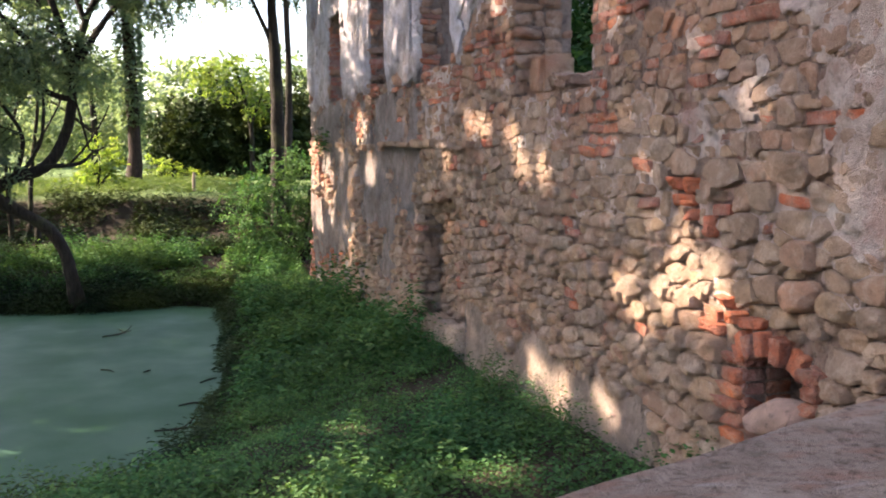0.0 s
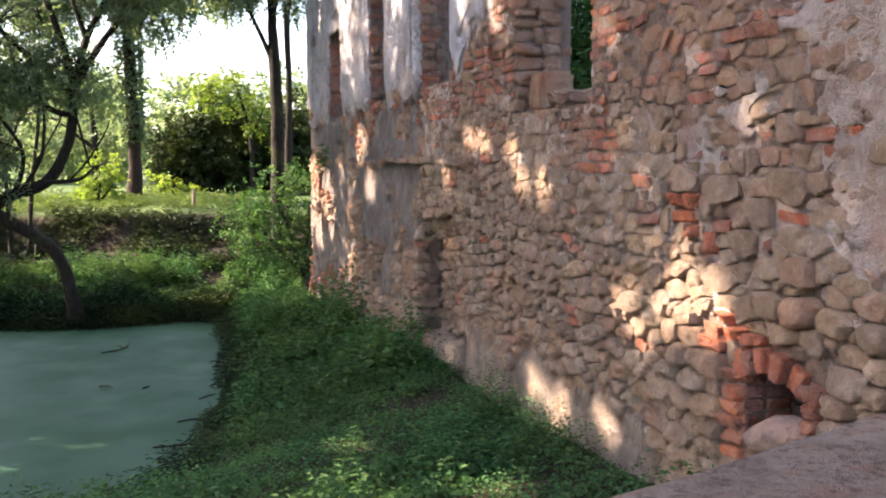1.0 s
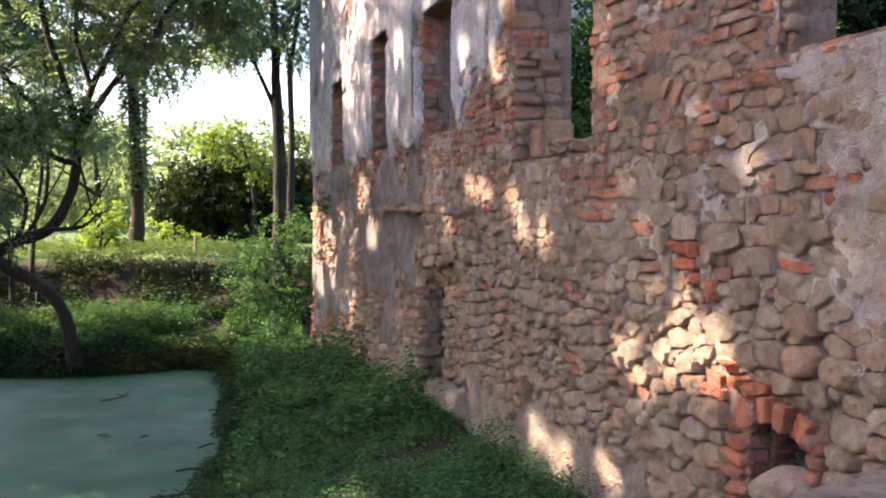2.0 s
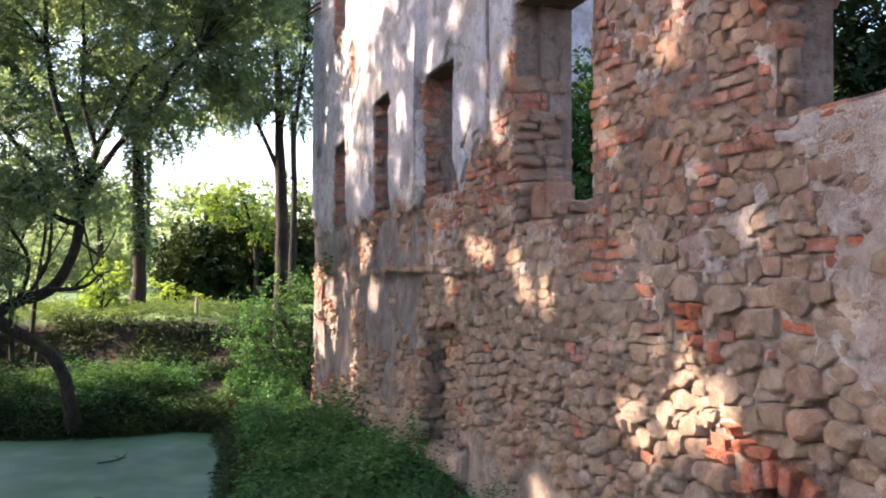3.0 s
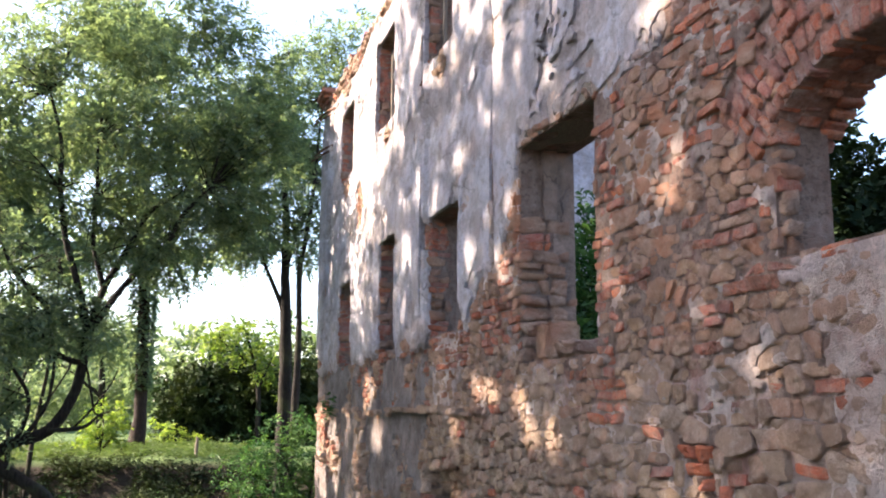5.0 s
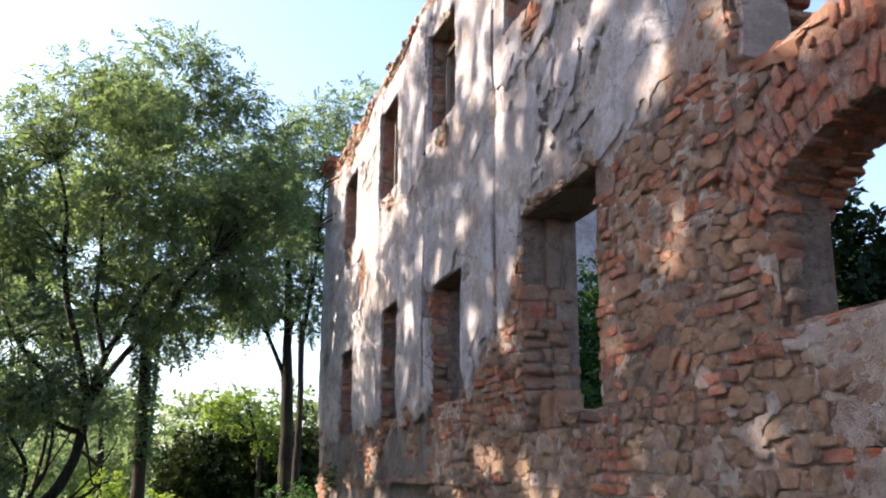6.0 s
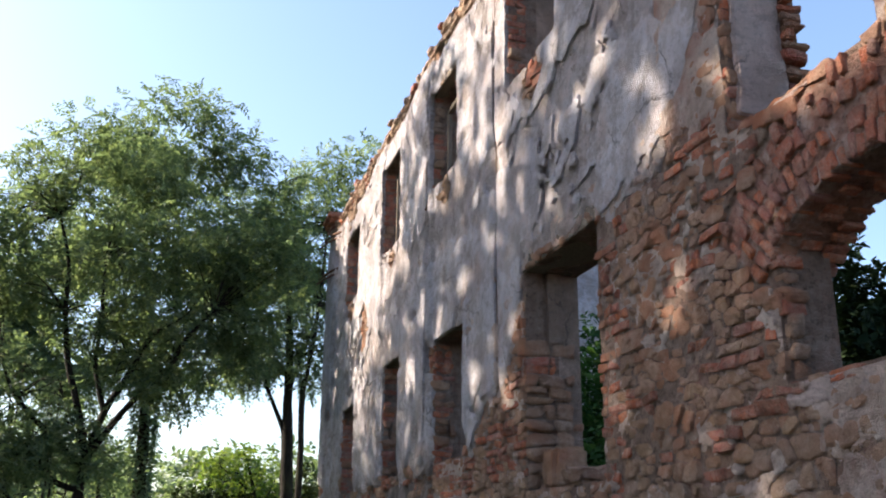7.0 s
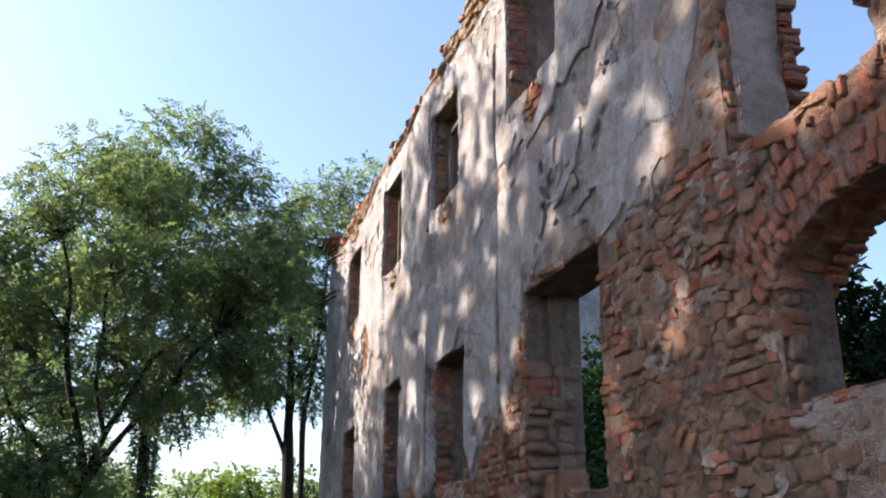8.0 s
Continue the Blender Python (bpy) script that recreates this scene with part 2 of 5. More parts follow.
LEAF_BRIGHT = leaf_material("young yellow-green leaves", [(0.0, (0.10, 0.18, 0.03)), (0.6, (0.18, 0.27, 0.045)), (1.0, (0.27, 0.34, 0.065))], 0.55)
# near-black greens: the thicket's shade is put into the leaf colour
LEAF_SHADED = leaf_material("shade-darkened evergreen leaves", [(0.0, (0.008, 0.018, 0.009)), (0.6, (0.014, 0.029, 0.014)), (1.0, (0.028, 0.048, 0.022))], 0.12, 0.75, 0.12)
LEAF_HERB = leaf_material("nettle and ivy leaves", [(0.0, (0.024, 0.075, 0.026)), (0.5, (0.045, 0.135, 0.042)), (0.85, (0.08, 0.19, 0.06)), (1.0, (0.15, 0.25, 0.085))], 0.4, 0.7, 0.2)
GRASS = leaf_material("bank grass", [(0.0, (0.055, 0.10, 0.028)), (0.6, (0.11, 0.18, 0.055)), (1.0, (0.19, 0.24, 0.09))], 0.35)
BARK_RED = bark_material("reddish flaking bark", (0.010, 0.007, 0.006), (0.042, 0.027, 0.021))
BARK, BARK_DARK = bark_material("grey-brown bark", (0.009, 0.008, 0.007), (0.030, 0.025, 0.020)), bark_material("dark wet bark", (0.010, 0.008, 0.006), (0.034, 0.028, 0.022))
PINK_STONE = plaster_material("pink granite", (0.40, 0.265, 0.22), (0.58, 0.415, 0.355), (0.28, 0.19, 0.155), 1.3)
SOIL, POND, TIMBER, COPING, IRON = soil_material(), pond_material(), timber_material(), coping_material(), iron_material()


# ---- shape helpers ----
rng = random.Random(7)
nrng = np.random.default_rng(11)


def mesh_object(name, verts, faces, material, parent=None, label="", smooth=True, crisp=0):
    me = bpy.data.meshes.new(name)
    me.from_pydata(verts, [], faces)
    me.materials.append(material)
    if smooth:
        me.polygons.foreach_set("use_smooth", [True] * len(me.polygons))
    if crisp:
        me.set_sharp_from_angle(angle=radians(crisp))
    me.update()
    ob = new(name, me)
    if parent:
        ob.parent = parent
    return tagged(ob, label)


def part(name, bm, material, parent, label=""):
    """Links a bmesh as one mesh object under a thing or a part."""
    me = bpy.data.meshes.new(name)
    bm.to_mesh(me)
    bm.free()
    me.materials.append(material)
    me.set_sharp_from_angle(angle=radians(38))
    ob = new(name, me)
    if parent:
        ob.parent = parent
    return tagged(ob, label)


def thing(name, label, category, group="", kind="", at=(0, 0, 0)):
    ob = new(name)
    ob.location = at
    return tagged(ob, label, category, group, kind)


def rough_box(lo, hi, cuts=4, rough=0.02, bevel=0.015, freq=4.0):
    """A block with cut faces, rounded edges and an uneven surface."""
    bm = bmesh.new()
    bmesh.ops.create_cube(bm, size=1.0)
    size = [b - a for a, b in zip(lo, hi)]
    bmesh.ops.scale(bm, vec=size, verts=bm.verts)
    bmesh.ops.translate(bm, vec=[(a + b) / 2 for a, b in zip(lo, hi)], verts=bm.verts)
    bmesh.ops.bevel(bm, geom=list(bm.edges), offset=min(bevel, min(size) * 0.3), segments=2, affect="EDGES")
    if cuts:
        bmesh.ops.subdivide_edges(bm, edges=[e for e in bm.edges if e.calc_length() > max(size) / (cuts + 1)], cuts=cuts, use_grid_fill=True)
    for v in bm.verts:
        v.co += noise.noise_vector(v.co * freq) * rough
    for f in bm.faces:
        f.smooth = True
    return bm


def tube(points, radii, sides=8, knots=0.0):
    """A tapered, slightly knotty limb along a line of points: vertices and faces."""
    pts = [Vector(p) for p in points]
    path, rad = [], []
    for i in range(len(pts) - 1):
        p0, p1, p2, p3 = pts[max(i - 1, 0)], pts[i], pts[i + 1], pts[min(i + 2, len(pts) - 1)]
        for k in range(4):
            u = k / 4
            path.append(0.5 * ((2 * p1) + (p2 - p0) * u + (2 * p0 - 5 * p1 + 4 * p2 - p3) * u * u + (3 * p1 - p0 - 3 * p2 + p3) * u ** 3))
            rad.append(radii[i] * (1 - u) + radii[i + 1] * u)
    path.append(pts[-1])
    rad.append(radii[-1])
    verts, faces = [], []
    for i, p in enumerate(path):
        d = (path[min(i + 1, len(path) - 1)] - path[max(i - 1, 0)]).normalized()
        a = d.orthogonal().normalized() if abs(d.y) > 0.9 else d.cross(Vector((0, 1, 0))).normalized()
        b = d.cross(a)
        for k in range(sides):
            ang = 2 * math.pi * k / sides
            r = rad[i] * (1 + knots * noise.noise(p * 3 + Vector((k * 1.7, 0, 0))))
            verts.append(p + (a * math.cos(ang) + b * math.sin(ang)) * r)
    for i in range(len(path) - 1):
        for k in range(sides):
            j = (k + 1) % sides
            faces.append((i * sides + k, i * sides + j, (i + 1) * sides + j, (i + 1) * sides + k))
    faces.append(tuple((len(path) - 1) * sides + k for k in range(sides)))
    return verts, faces


def join_tubes(tubes):
    verts, faces = [], []
    for v, f in tubes:
        n = len(verts)
        verts += v
        faces += [tuple(i + n for i in q) for q in f]
    return verts, faces


def unit(v):
    return v / np.maximum(np.linalg.norm(v, axis=1, keepdims=True), 1e-9)


def leaves(name, base, along, up, length, width, material, parent=None, label="", ovate=False):
    """One mesh of many folded leaves: at base, pointing along, facing up."""
    along = unit(along)
    side = unit(np.cross(along, up))
    up = np.cross(side, along)
    L, W = length[:, None], width[:, None]
    if ovate:
        a, b = base + along * L * 0.28, base + along * L * 0.62
        rows = [base, a + side * W * 0.46 + up * W * 0.16, b + side * W * 0.42 + up * W * 0.10 - up * L * 0.04, base + along * L - up * L * 0.16,
                b - side * W * 0.42 + up * W * 0.10 - up * L * 0.04, a - side * W * 0.46 + up * W * 0.16]
        tris = [0, 1, 2, 0, 2, 3, 0, 3, 4, 0, 4, 5]
    else:
        mid = base + along * L * 0.45
        rows = [base, mid + side * W * 0.5 + up * W * 0.22, base + along * L - up * L * 0.12, mid - side * W * 0.5 + up * W * 0.22]
        tris = [0, 1, 2, 0, 2, 3]
    n, k, m = len(base), len(rows), len(tris)
    v = np.stack(rows, 1).reshape(-1, 3)
    f = (np.arange(n)[:, None] * k + np.array(tris)).ravel()
    me = bpy.data.meshes.new(name)
    me.vertices.add(k * n)
    me.vertices.foreach_set("co", v.ravel())
    me.loops.add(m * n)
    me.loops.foreach_set("vertex_index", f.astype(np.int32))
    me.polygons.add(m * n // 3)
    me.polygons.foreach_set("loop_start", np.arange(0, m * n, 3, dtype=np.int32))
    me.polygons.foreach_set("loop_total", np.full(m * n // 3, 3, dtype=np.int32))
    me.materials.append(material)
    me.update(calc_edges=True)
    me.validate()
    ob = new(name, me)
    if parent:
        ob.parent = parent
    return tagged(ob, label)


def sprays(centres, out, leaflets, size, spread, droop=0.35):
    """Feathered leaves: leaflets set in pairs along a stalk, one stalk at each centre."""
    n = len(centres)
    d = unit(out + nrng.normal(0, 0.55, (n, 3)) + np.array([0, 0, -droop]))
    up = unit(np.array([0, 0, 1.0]) + nrng.normal(0, 0.45, (n, 3)))
    side = unit(np.cross(d, up))
    bases, alongs, ups, ls = [], [], [], []
    for i in range(leaflets):
        s = (i // 2 + 0.5) / (leaflets / 2)
        sgn = 1 if i % 2 else -1
        b = centres + d * spread * s + np.array([0, 0, -0.18]) * spread * s * s
        bases.append(b)
        alongs.append(side * sgn + d * 0.55 + nrng.normal(0, 0.2, (n, 3)))
        ups.append(up + nrng.normal(0, 0.25, (n, 3)))
        ls.append(size * nrng.uniform(0.7, 1.25, n))
    return np.concatenate(bases), np.concatenate(alongs), np.concatenate(ups), np.concatenate(ls)


def blob_points(blobs, per_m3, shell=0.6):
    """Points in lumpy rounded masses (x, y, z, rx, ry, rz), more of them near the outside, with gaps between."""
    pts, outs = [], []
    for x, y, z, rx, ry, rz in blobs:
        n = max(8, int(per_m3 * rx * ry * rz * 4.19))
        d = unit(nrng.normal(0, 1, (n, 3)))
        r = nrng.uniform(0, 1, n) ** shell
        lump = 1 + 0.28 * np.sin(d[:, 0] * 5 + x * 3) * np.sin(d[:, 1] * 4 + y) + 0.22 * np.sin(d[:, 2] * 6 + z * 2 + d[:, 0] * 3)
        pts.append(np.array([x, y, z]) + d * np.array([rx, ry, rz]) * (r * lump)[:, None])
        outs.append(d)
    return np.concatenate(pts), np.concatenate(outs)


def clumped(p, d, cell, keep):
    """Leaves out the points in some of the cells of a space grid, which opens gaps."""
    key = np.floor(p / cell).astype(int)
    h = (key[:, 0] * 73856093 ^ key[:, 1] * 19349663 ^ key[:, 2] * 83492791) % 1000 / 1000.0
    ok = h < keep
    return p[ok], d[ok]


@functools.lru_cache(None)
def lattice(seed, n=64):
    return np.random.default_rng(seed).uniform(-1, 1, (n, n))


def value_noise(u, v, seed, octaves=4, rough=0.5):
    """Smooth noise over a plane, about -1 to 1."""
    total, amp, norm = np.zeros_like(u, dtype=float), 1.0, 0.0
    for o in range(octaves):
        g = lattice(seed + o)
        x, y = u * 2 ** o, v * 2 ** o
        i, j = np.floor(x).astype(int), np.floor(y).astype(int)
        a, b = x - i, y - j
        a, b = a * a * (3 - 2 * a), b * b * (3 - 2 * b)
        i0, i1, j0, j1 = i % 64, (i + 1) % 64, j % 64, (j + 1) % 64
        total += amp * (g[i0, j0] * (1 - a) * (1 - b) + g[i1, j0] * a * (1 - b) + g[i0, j1] * (1 - a) * b + g[i1, j1] * a * b)
        norm += amp
        amp *= rough
    return total / norm


# ---- ground and pond ----
def ground_height(x, y):
    """Bank along the facade, the pond's bed, and the far bank with its meadow."""
    x, y = np.asarray(x, float), np.asarray(y, float)
    shore = np.interp(y, [3, 6.8, 8.1, 8.5, 9.0, 10.2, 12.2, 16.2, 19.5, 21, 24], [-9, -5, -2.2, -0.95, -0.3, 0.38, 0.78, 1.12, 1.15, -1.0, -14])
    shore = shore + np.where((y > 8) & (y < 20), 0.22 * value_noise(y * 0.9, y * 0.3, 15, 3, 0.6), 0.0)
    foot = np.interp(y, [2, 5.4, 8, 12, 15, 17, 19, 22], [1.35, 1.2, 1.02, 0.92, 0.75, 0.58, 0.5, 0.6])
    s = np.clip((x - shore) / np.maximum(3.0 - shore, 0.6), -1, 1)
    near = np.where(s > 0, foot * np.clip(s, 0, 1) ** 0.75, -0.5 * np.clip(-s * 4, 0, 1))
    far_line = 19.9 + 0.25 * np.sin(x * 1.1) - 0.02 * x
    d = y - far_line
    far = np.interp(d, [-2, 0, 0.6, 2.0, 4.5, 5.9, 7.2, 8.2, 60], [-0.6, 0.0, 0.3, 0.55, 0.8, 1.0, 1.9, 2.03, 2.03])
    left = np.interp(x, [-16, -13], [1.5, -0.6])
    z = np.maximum(np.maximum(near, far), left)
    back = np.interp(y, [2.0, 6.0], [1.3, -0.6])
    z = np.maximum(z, back)
    return z + 0.06 * value_noise(x * 0.9, y * 0.9, 5) * np.clip(z * 4, 0, 1) + 0.12 * value_noise(x * 0.2, y * 0.2, 9) * np.clip(z * 2, 0, 1)


def build_ground():
    xs = np.concatenate([-np.geomspace(14, 900, 22)[::-1], np.arange(-13.75, 12.1, 0.25), np.geomspace(13, 900, 22)])
    ys = np.concatenate([-np.geomspace(6, 900, 18)[::-1], np.arange(-5, 36.1, 0.25), np.geomspace(37.5, 1500, 24)])
    X, Y = np.meshgrid(xs, ys)
    Z = ground_height(X, Y)
    nx, ny = len(xs), len(ys)
    verts = np.stack([X, Y, Z], -1).reshape(-1, 3).tolist()
    faces = [(j * nx + i, j * nx + i + 1, (j + 1) * nx + i + 1, (j + 1) * nx + i) for j in range(ny - 1) for i in range(nx - 1)]
    tagged(mesh_object("ground", verts, faces, SOIL), "earth bank and meadow with moss, litter and grass", "ground", kind="structure")
    n = 60
    wv = [(-16 + 18.5 * i / n, 3 + 18 * j / n, 0.0) for j in range(n + 1) for i in range(n + 1)]
    wf = [(j * (n + 1) + i, j * (n + 1) + i + 1, (j + 1) * (n + 1) + i + 1, (j + 1) * (n + 1) + i) for j in range(n) for i in range(n)]
    tagged(mesh_object("water", wv, wf, POND), "still moat water under a skin of green duckweed", "pond", kind="structure")


build_ground()

# ---- the ruined facade: its face is the plane x = 3, its courses run along y ----
FACE, BACK, Y_END, Y_NEAR, TOP = 3.0, 3.6, 18.85, -3.0, 9.45
OPENINGS = [  # y0, y1, z0, z1
    (15.55, 16.65, 4.05, 5.48), (12.48, 13.42, 4.10, 5.72), (9.50, 10.68, 4.12, 5.54), (6.20, 7.72, 3.66, 5.60),
    (15.60, 16.78, 7.40, 8.70), (12.62, 13.65, 7.50, 8.90), (9.77, 10.83, 7.55, 8.87), (6.82, 8.05, 7.63, 9.20),
    (2.55, 4.04, 4.02, 4.97), (3.15, 4.35, 5.53, 9.45),
]
NICHE, HOLE = (9.03, 10.68, 1.12, 2.70), (3.80, 4.27, 1.74, 2.16)
HOLE_SURROUND = (3.62, 4.46, 1.62, 2.25)
RAW_BRICKS = [  # broken orange bricks let in among the stones
    (4.93, 5.11, 2.955, 3.045), (4.77, 4.92, 2.945, 3.05), (4.78, 5.06, 2.87, 2.945), (4.74, 4.85, 2.79, 2.865), (4.57, 4.68, 2.71, 2.84),
    (4.47, 4.66, 2.17, 2.255), (4.27, 4.45, 2.26, 2.335), (4.10, 4.26, 2.26, 2.33), (4.36, 4.50, 2.34, 2.41),
]


ARCH_Y, ARCH_Z, ARCH_R0, ARCH_R1, ARCH_HALF = 3.30, 3.81, 1.16, 1.70, 0.86


def in_rects(y, z, rects, pad=0.0):
    return any(a - pad < y < b + pad and c - pad < z < d + pad for a, b, c, d in rects)


def build_core(name, x0, x1, holes, material, parent, top):
    """One leaf of the wall as a solid with its openings through it."""
    ys = sorted({Y_NEAR, Y_END, *(v for h in holes for v in h[:2])})
    zs = sorted({-0.6, top, *(v for h in holes for v in h[2:] if v <= top)})
    solid = {}
    for i in range(len(ys) - 1):
        for j in range(len(zs) - 1):
            solid[i, j] = not in_rects((ys[i] + ys[i + 1]) / 2, (zs[j] + zs[j + 1]) / 2, holes)
    verts, faces, seen = [], [], {}

    def v(x, y, z):
        k = (x, y, z)
        if k not in seen:
            seen[k] = len(verts)
            verts.append(k)
        return seen[k]

    for (i, j), full in solid.items():
        if not full:
            continue
        a, b, c, d = ys[i], ys[i + 1], zs[j], zs[j + 1]
        faces.append((v(x0, a, c), v(x0, a, d), v(x0, b, d), v(x0, b, c)))
        faces.append((v(x1, a, c), v(x1, b, c), v(x1, b, d), v(x1, a, d)))
        for di, dj, quad in ((-1, 0, ((x0, a, c), (x1, a, c), (x1, a, d), (x0, a, d))), (1, 0, ((x0, b, c), (x0, b, d), (x1, b, d), (x1, b, c))),
                             (0, -1, ((x0, a, c), (x0, b, c), (x1, b, c), (x1, a, c))), (0, 1, ((x0, a, d), (x1, a, d), (x1, b, d), (x0, b, d)))):
            if not solid.get((i + di, j + dj), False):
                faces.append(tuple(v(*q) for q in quad))
    return mesh_object(name, verts, faces, material, parent, smooth=False)


facade = thing("wall_facade", "tall ruined manor wall of fieldstone, brick and flaking plaster", "wall", kind="structure")
build_core("rubble_core", FACE + 0.022, FACE + 0.33, OPENINGS + [NICHE[:4], HOLE], MORTAR, facade, TOP)
inner_holes = [(a, b + (0.45 if a == 2.55 else 0), c, d) for a, b, c, d in OPENINGS] + [HOLE]
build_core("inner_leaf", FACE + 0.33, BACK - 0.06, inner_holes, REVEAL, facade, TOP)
mesh_object("niche_back", [(FACE + 0.31, NICHE[0], NICHE[2]), (FACE + 0.31, NICHE[1], NICHE[2]), (FACE + 0.31, NICHE[1], NICHE[3]), (FACE + 0.31, NICHE[0], NICHE[3])],
            [(0, 3, 2, 1)], MORTAR, facade)


def floor_band(y, z):
    """The rough strip at the upper floor, where the plaster has suffered most."""
    return np.exp(-((z - 7.1 + 0.02 * y) / 0.3) ** 2) * np.interp(y, [5.0, 6.3, 9.5, 13, 18], [0, 1, 0.9, 0.5, 0.2])


def plaster_cover(y, z):
    """How far plaster still holds at (y, z): above 0 it is there."""
    y, z = np.asarray(y, float), np.asarray(z, float)
    low = np.interp(y, [4.2, 4.42, 4.6, 4.8, 5.3, 6.0, 6.25, 7.75, 7.8, 8.2, 8.9, 9.3, 11, 18.9], [7.4, 6.9, 6.3, 5.95, 5.55, 5.4, 5.7, 5.7, 5.2, 4.6, 4.5, 4.2, 4.05, 4.0])
    m = (z - low) * 1.1 + 0.36 * value_noise(y * 1.3, z * 1.1, 21, 6, 0.72)
    m = np.minimum(m, 0.75)
    bare = value_noise(y * 0.6, z * 0.9, 44, 5, 0.66)
    m = m - np.clip(bare - np.interp(y, [5.5, 8.5, 10.5], [0.6, 0.45, 0.24]), 0, 1) * 2.6
    chips = value_noise(y * 1.5, z * 2.4, 52, 6, 0.78)
    m = m - np.clip(chips - np.interp(y, [8, 11], [0.5, 0.36]), 0, 1) * 3.0
    m = m - floor_band(y, z) * (0.3 + 0.9 * value_noise(y * 0.9, z * 0.9, 47))
    m = m - np.clip(z - 8.85 + 0.35 * value_noise(y * 0.8, z, 61), 0, 1) * 1.6
    for a, b, c, d in OPENINGS[:8]:
        dy = np.maximum(np.maximum(a - y, y - b), 0)
        dz = np.maximum(np.maximum(c - z, z - d), 0)
        edge = np.hypot(dy, dz)
        m = m - np.clip(0.10 - edge, 0, 1) * 3.0 * (0.6 + value_noise(y * 3, z * 3, 70))
        below = np.clip(1 - np.abs(y - (a + b) / 2) / ((b - a) * 0.62), 0, 1) * np.clip(1 - np.abs(z - c + 0.2) / 0.45, 0, 1)
        m = m - below * 1.2
    return m


def undercoat_cover(y, z):
    """The thin rough coat on the lower wall."""
    y, z = np.asarray(y, float), np.asarray(z, float)
    far = np.interp(y, [8.8, 10.2, 11.0, 15, 18.9], [-1.2, -0.7, -0.14, 0.0, 0.2]) - np.clip(z - 3.9, 0, 1) * 2
    foot = np.interp(y, [4.8, 5.3, 7.5, 9.0], [-1.0, 0.15, 0.25, 0.0]) - np.clip(z - np.interp(y, [5, 7, 9], [1.35, 1.55, 1.6]), 0, 2) * 2.5
    far = far - np.clip((y - 16.2) * 0.8, 0, 1.4) * np.clip((1.75 - z) * 2, 0, 1)
    near = 0.35 - 2.2 * np.hypot((y - 3.42) / 0.3, (z - 2.85) / 0.42) * 0.5
    return np.maximum(np.maximum(far, foot), near) + 0.6 * value_noise(y * 0.9, z * 1.2, 33, 3, 0.62) + 0.5 * value_noise(y * 3.5, z * 3.5, 38, 4, 0.68)


GROOVES = [(18.15, 0.05), (14.35, 0.06), (11.5, 0.08), (10.95, 0.03), (8.46, 0.05)]


def coat(name, cover, y0, y1, z0, z1, step, x_face, thick, material, parent, seed, grooves=False, relief=0.036):
    """A ragged coat of plaster: a relief sheet with holes, whose broken edges have thickness."""
    ys, zs = np.arange(y0, y1, step), np.arange(z0, z1, step)
    Y, Z = np.meshgrid(ys, zs, indexing="ij")
    jy = Y + 0.45 * step * value_noise(Y / step * 0.7, Z / step * 0.7, seed + 1, 1)
    jz = Z + 0.45 * step * value_noise(Y / step * 0.7, Z / step * 0.7, seed + 2, 1)
    m = cover(jy, jz)
    X = x_face - relief * value_noise(jy * 2.2 + jz * 0.8, jz * 3.6, seed + 3, 5, 0.74) - 0.018 * value_noise(jy * 0.6, jz * 0.6, seed + 4, 3) + 0.008 * np.clip(0.12 - m, 0, 1) / 0.12
    if grooves:
        for gy, w in GROOVES:
            X = X + 0.045 * np.exp(-((jy - gy) / w) ** 2) * (jz > 4.35)
        X = X - 0.04 * ((jy > 13.55) & (jy < 14.35) | (jy > 10.75) & (jy < 11.45) | (jy > 17.8))
    if grooves:
        for gy, w in GROOVES:
            open_here = (jz > 4.35) & (value_noise(jy * 0 + gy, jz * 1.3, 260, 3) > -0.35)
            m = np.where(open_here, np.minimum(m, (np.abs(jy - gy + 0.015 * np.sin(jz * 2.1)) - 0.042) * 4), m)
    for a, b, c, d in OPENINGS + [NICHE]:
        m = np.minimum(m, (np.maximum(np.maximum(a - jy, jy - b), np.maximum(c - jz, jz - d)) - 0.006 - 0.0003 * (seed - 100)) * 4)
    ny, nz = Y.shape
    on = m > 0
    spots = np.stack([X, jy, jz], -1).reshape(-1, 3)
    rows, weight, verts, faces, seen = spots.tolist(), m.ravel().tolist(), [], [], {}

    def corner(k):
        if k not in seen:
            seen[k] = len(verts)
            verts.append(tuple(rows[k]))
        return seen[k]

    def between(p, q):
        """The point of the broken edge between two neighbours, in front and behind."""
        p, q = min(p, q), max(p, q)
        if (p, q) not in seen:
            t = min(max(weight[p] / (weight[p] - weight[q]), 0.04), 0.96)
            x, y, z = (u + (v - u) * t for u, v in zip(rows[p], rows[q]))
            seen[p, q] = len(verts)
            verts.extend([(x, y, z), (x + thick, y, z)])
        return seen[p, q]

    some = on[:-1, :-1] | on[1:, :-1] | on[:-1, 1:] | on[1:, 1:]
    for i, j in np.argwhere(some).tolist():
        ring = (i * nz + j, (i + 1) * nz + j, (i + 1) * nz + j + 1, i * nz + j + 1)
        poly, leaving, entering = [], None, None
        for k in range(4):
            p, q = ring[k], ring[(k + 1) % 4]
            if weight[p] > 0:
                poly.append(corner(p))
            if (weight[p] > 0) != (weight[q] > 0):
                e = between(p, q)
                poly.append(e)
                if weight[p] > 0:
                    leaving = e
                else:
                    entering = e
        faces.append(tuple(poly[::-1]))
        if leaving is not None:
            faces.append((leaving, entering, entering + 1, leaving + 1))
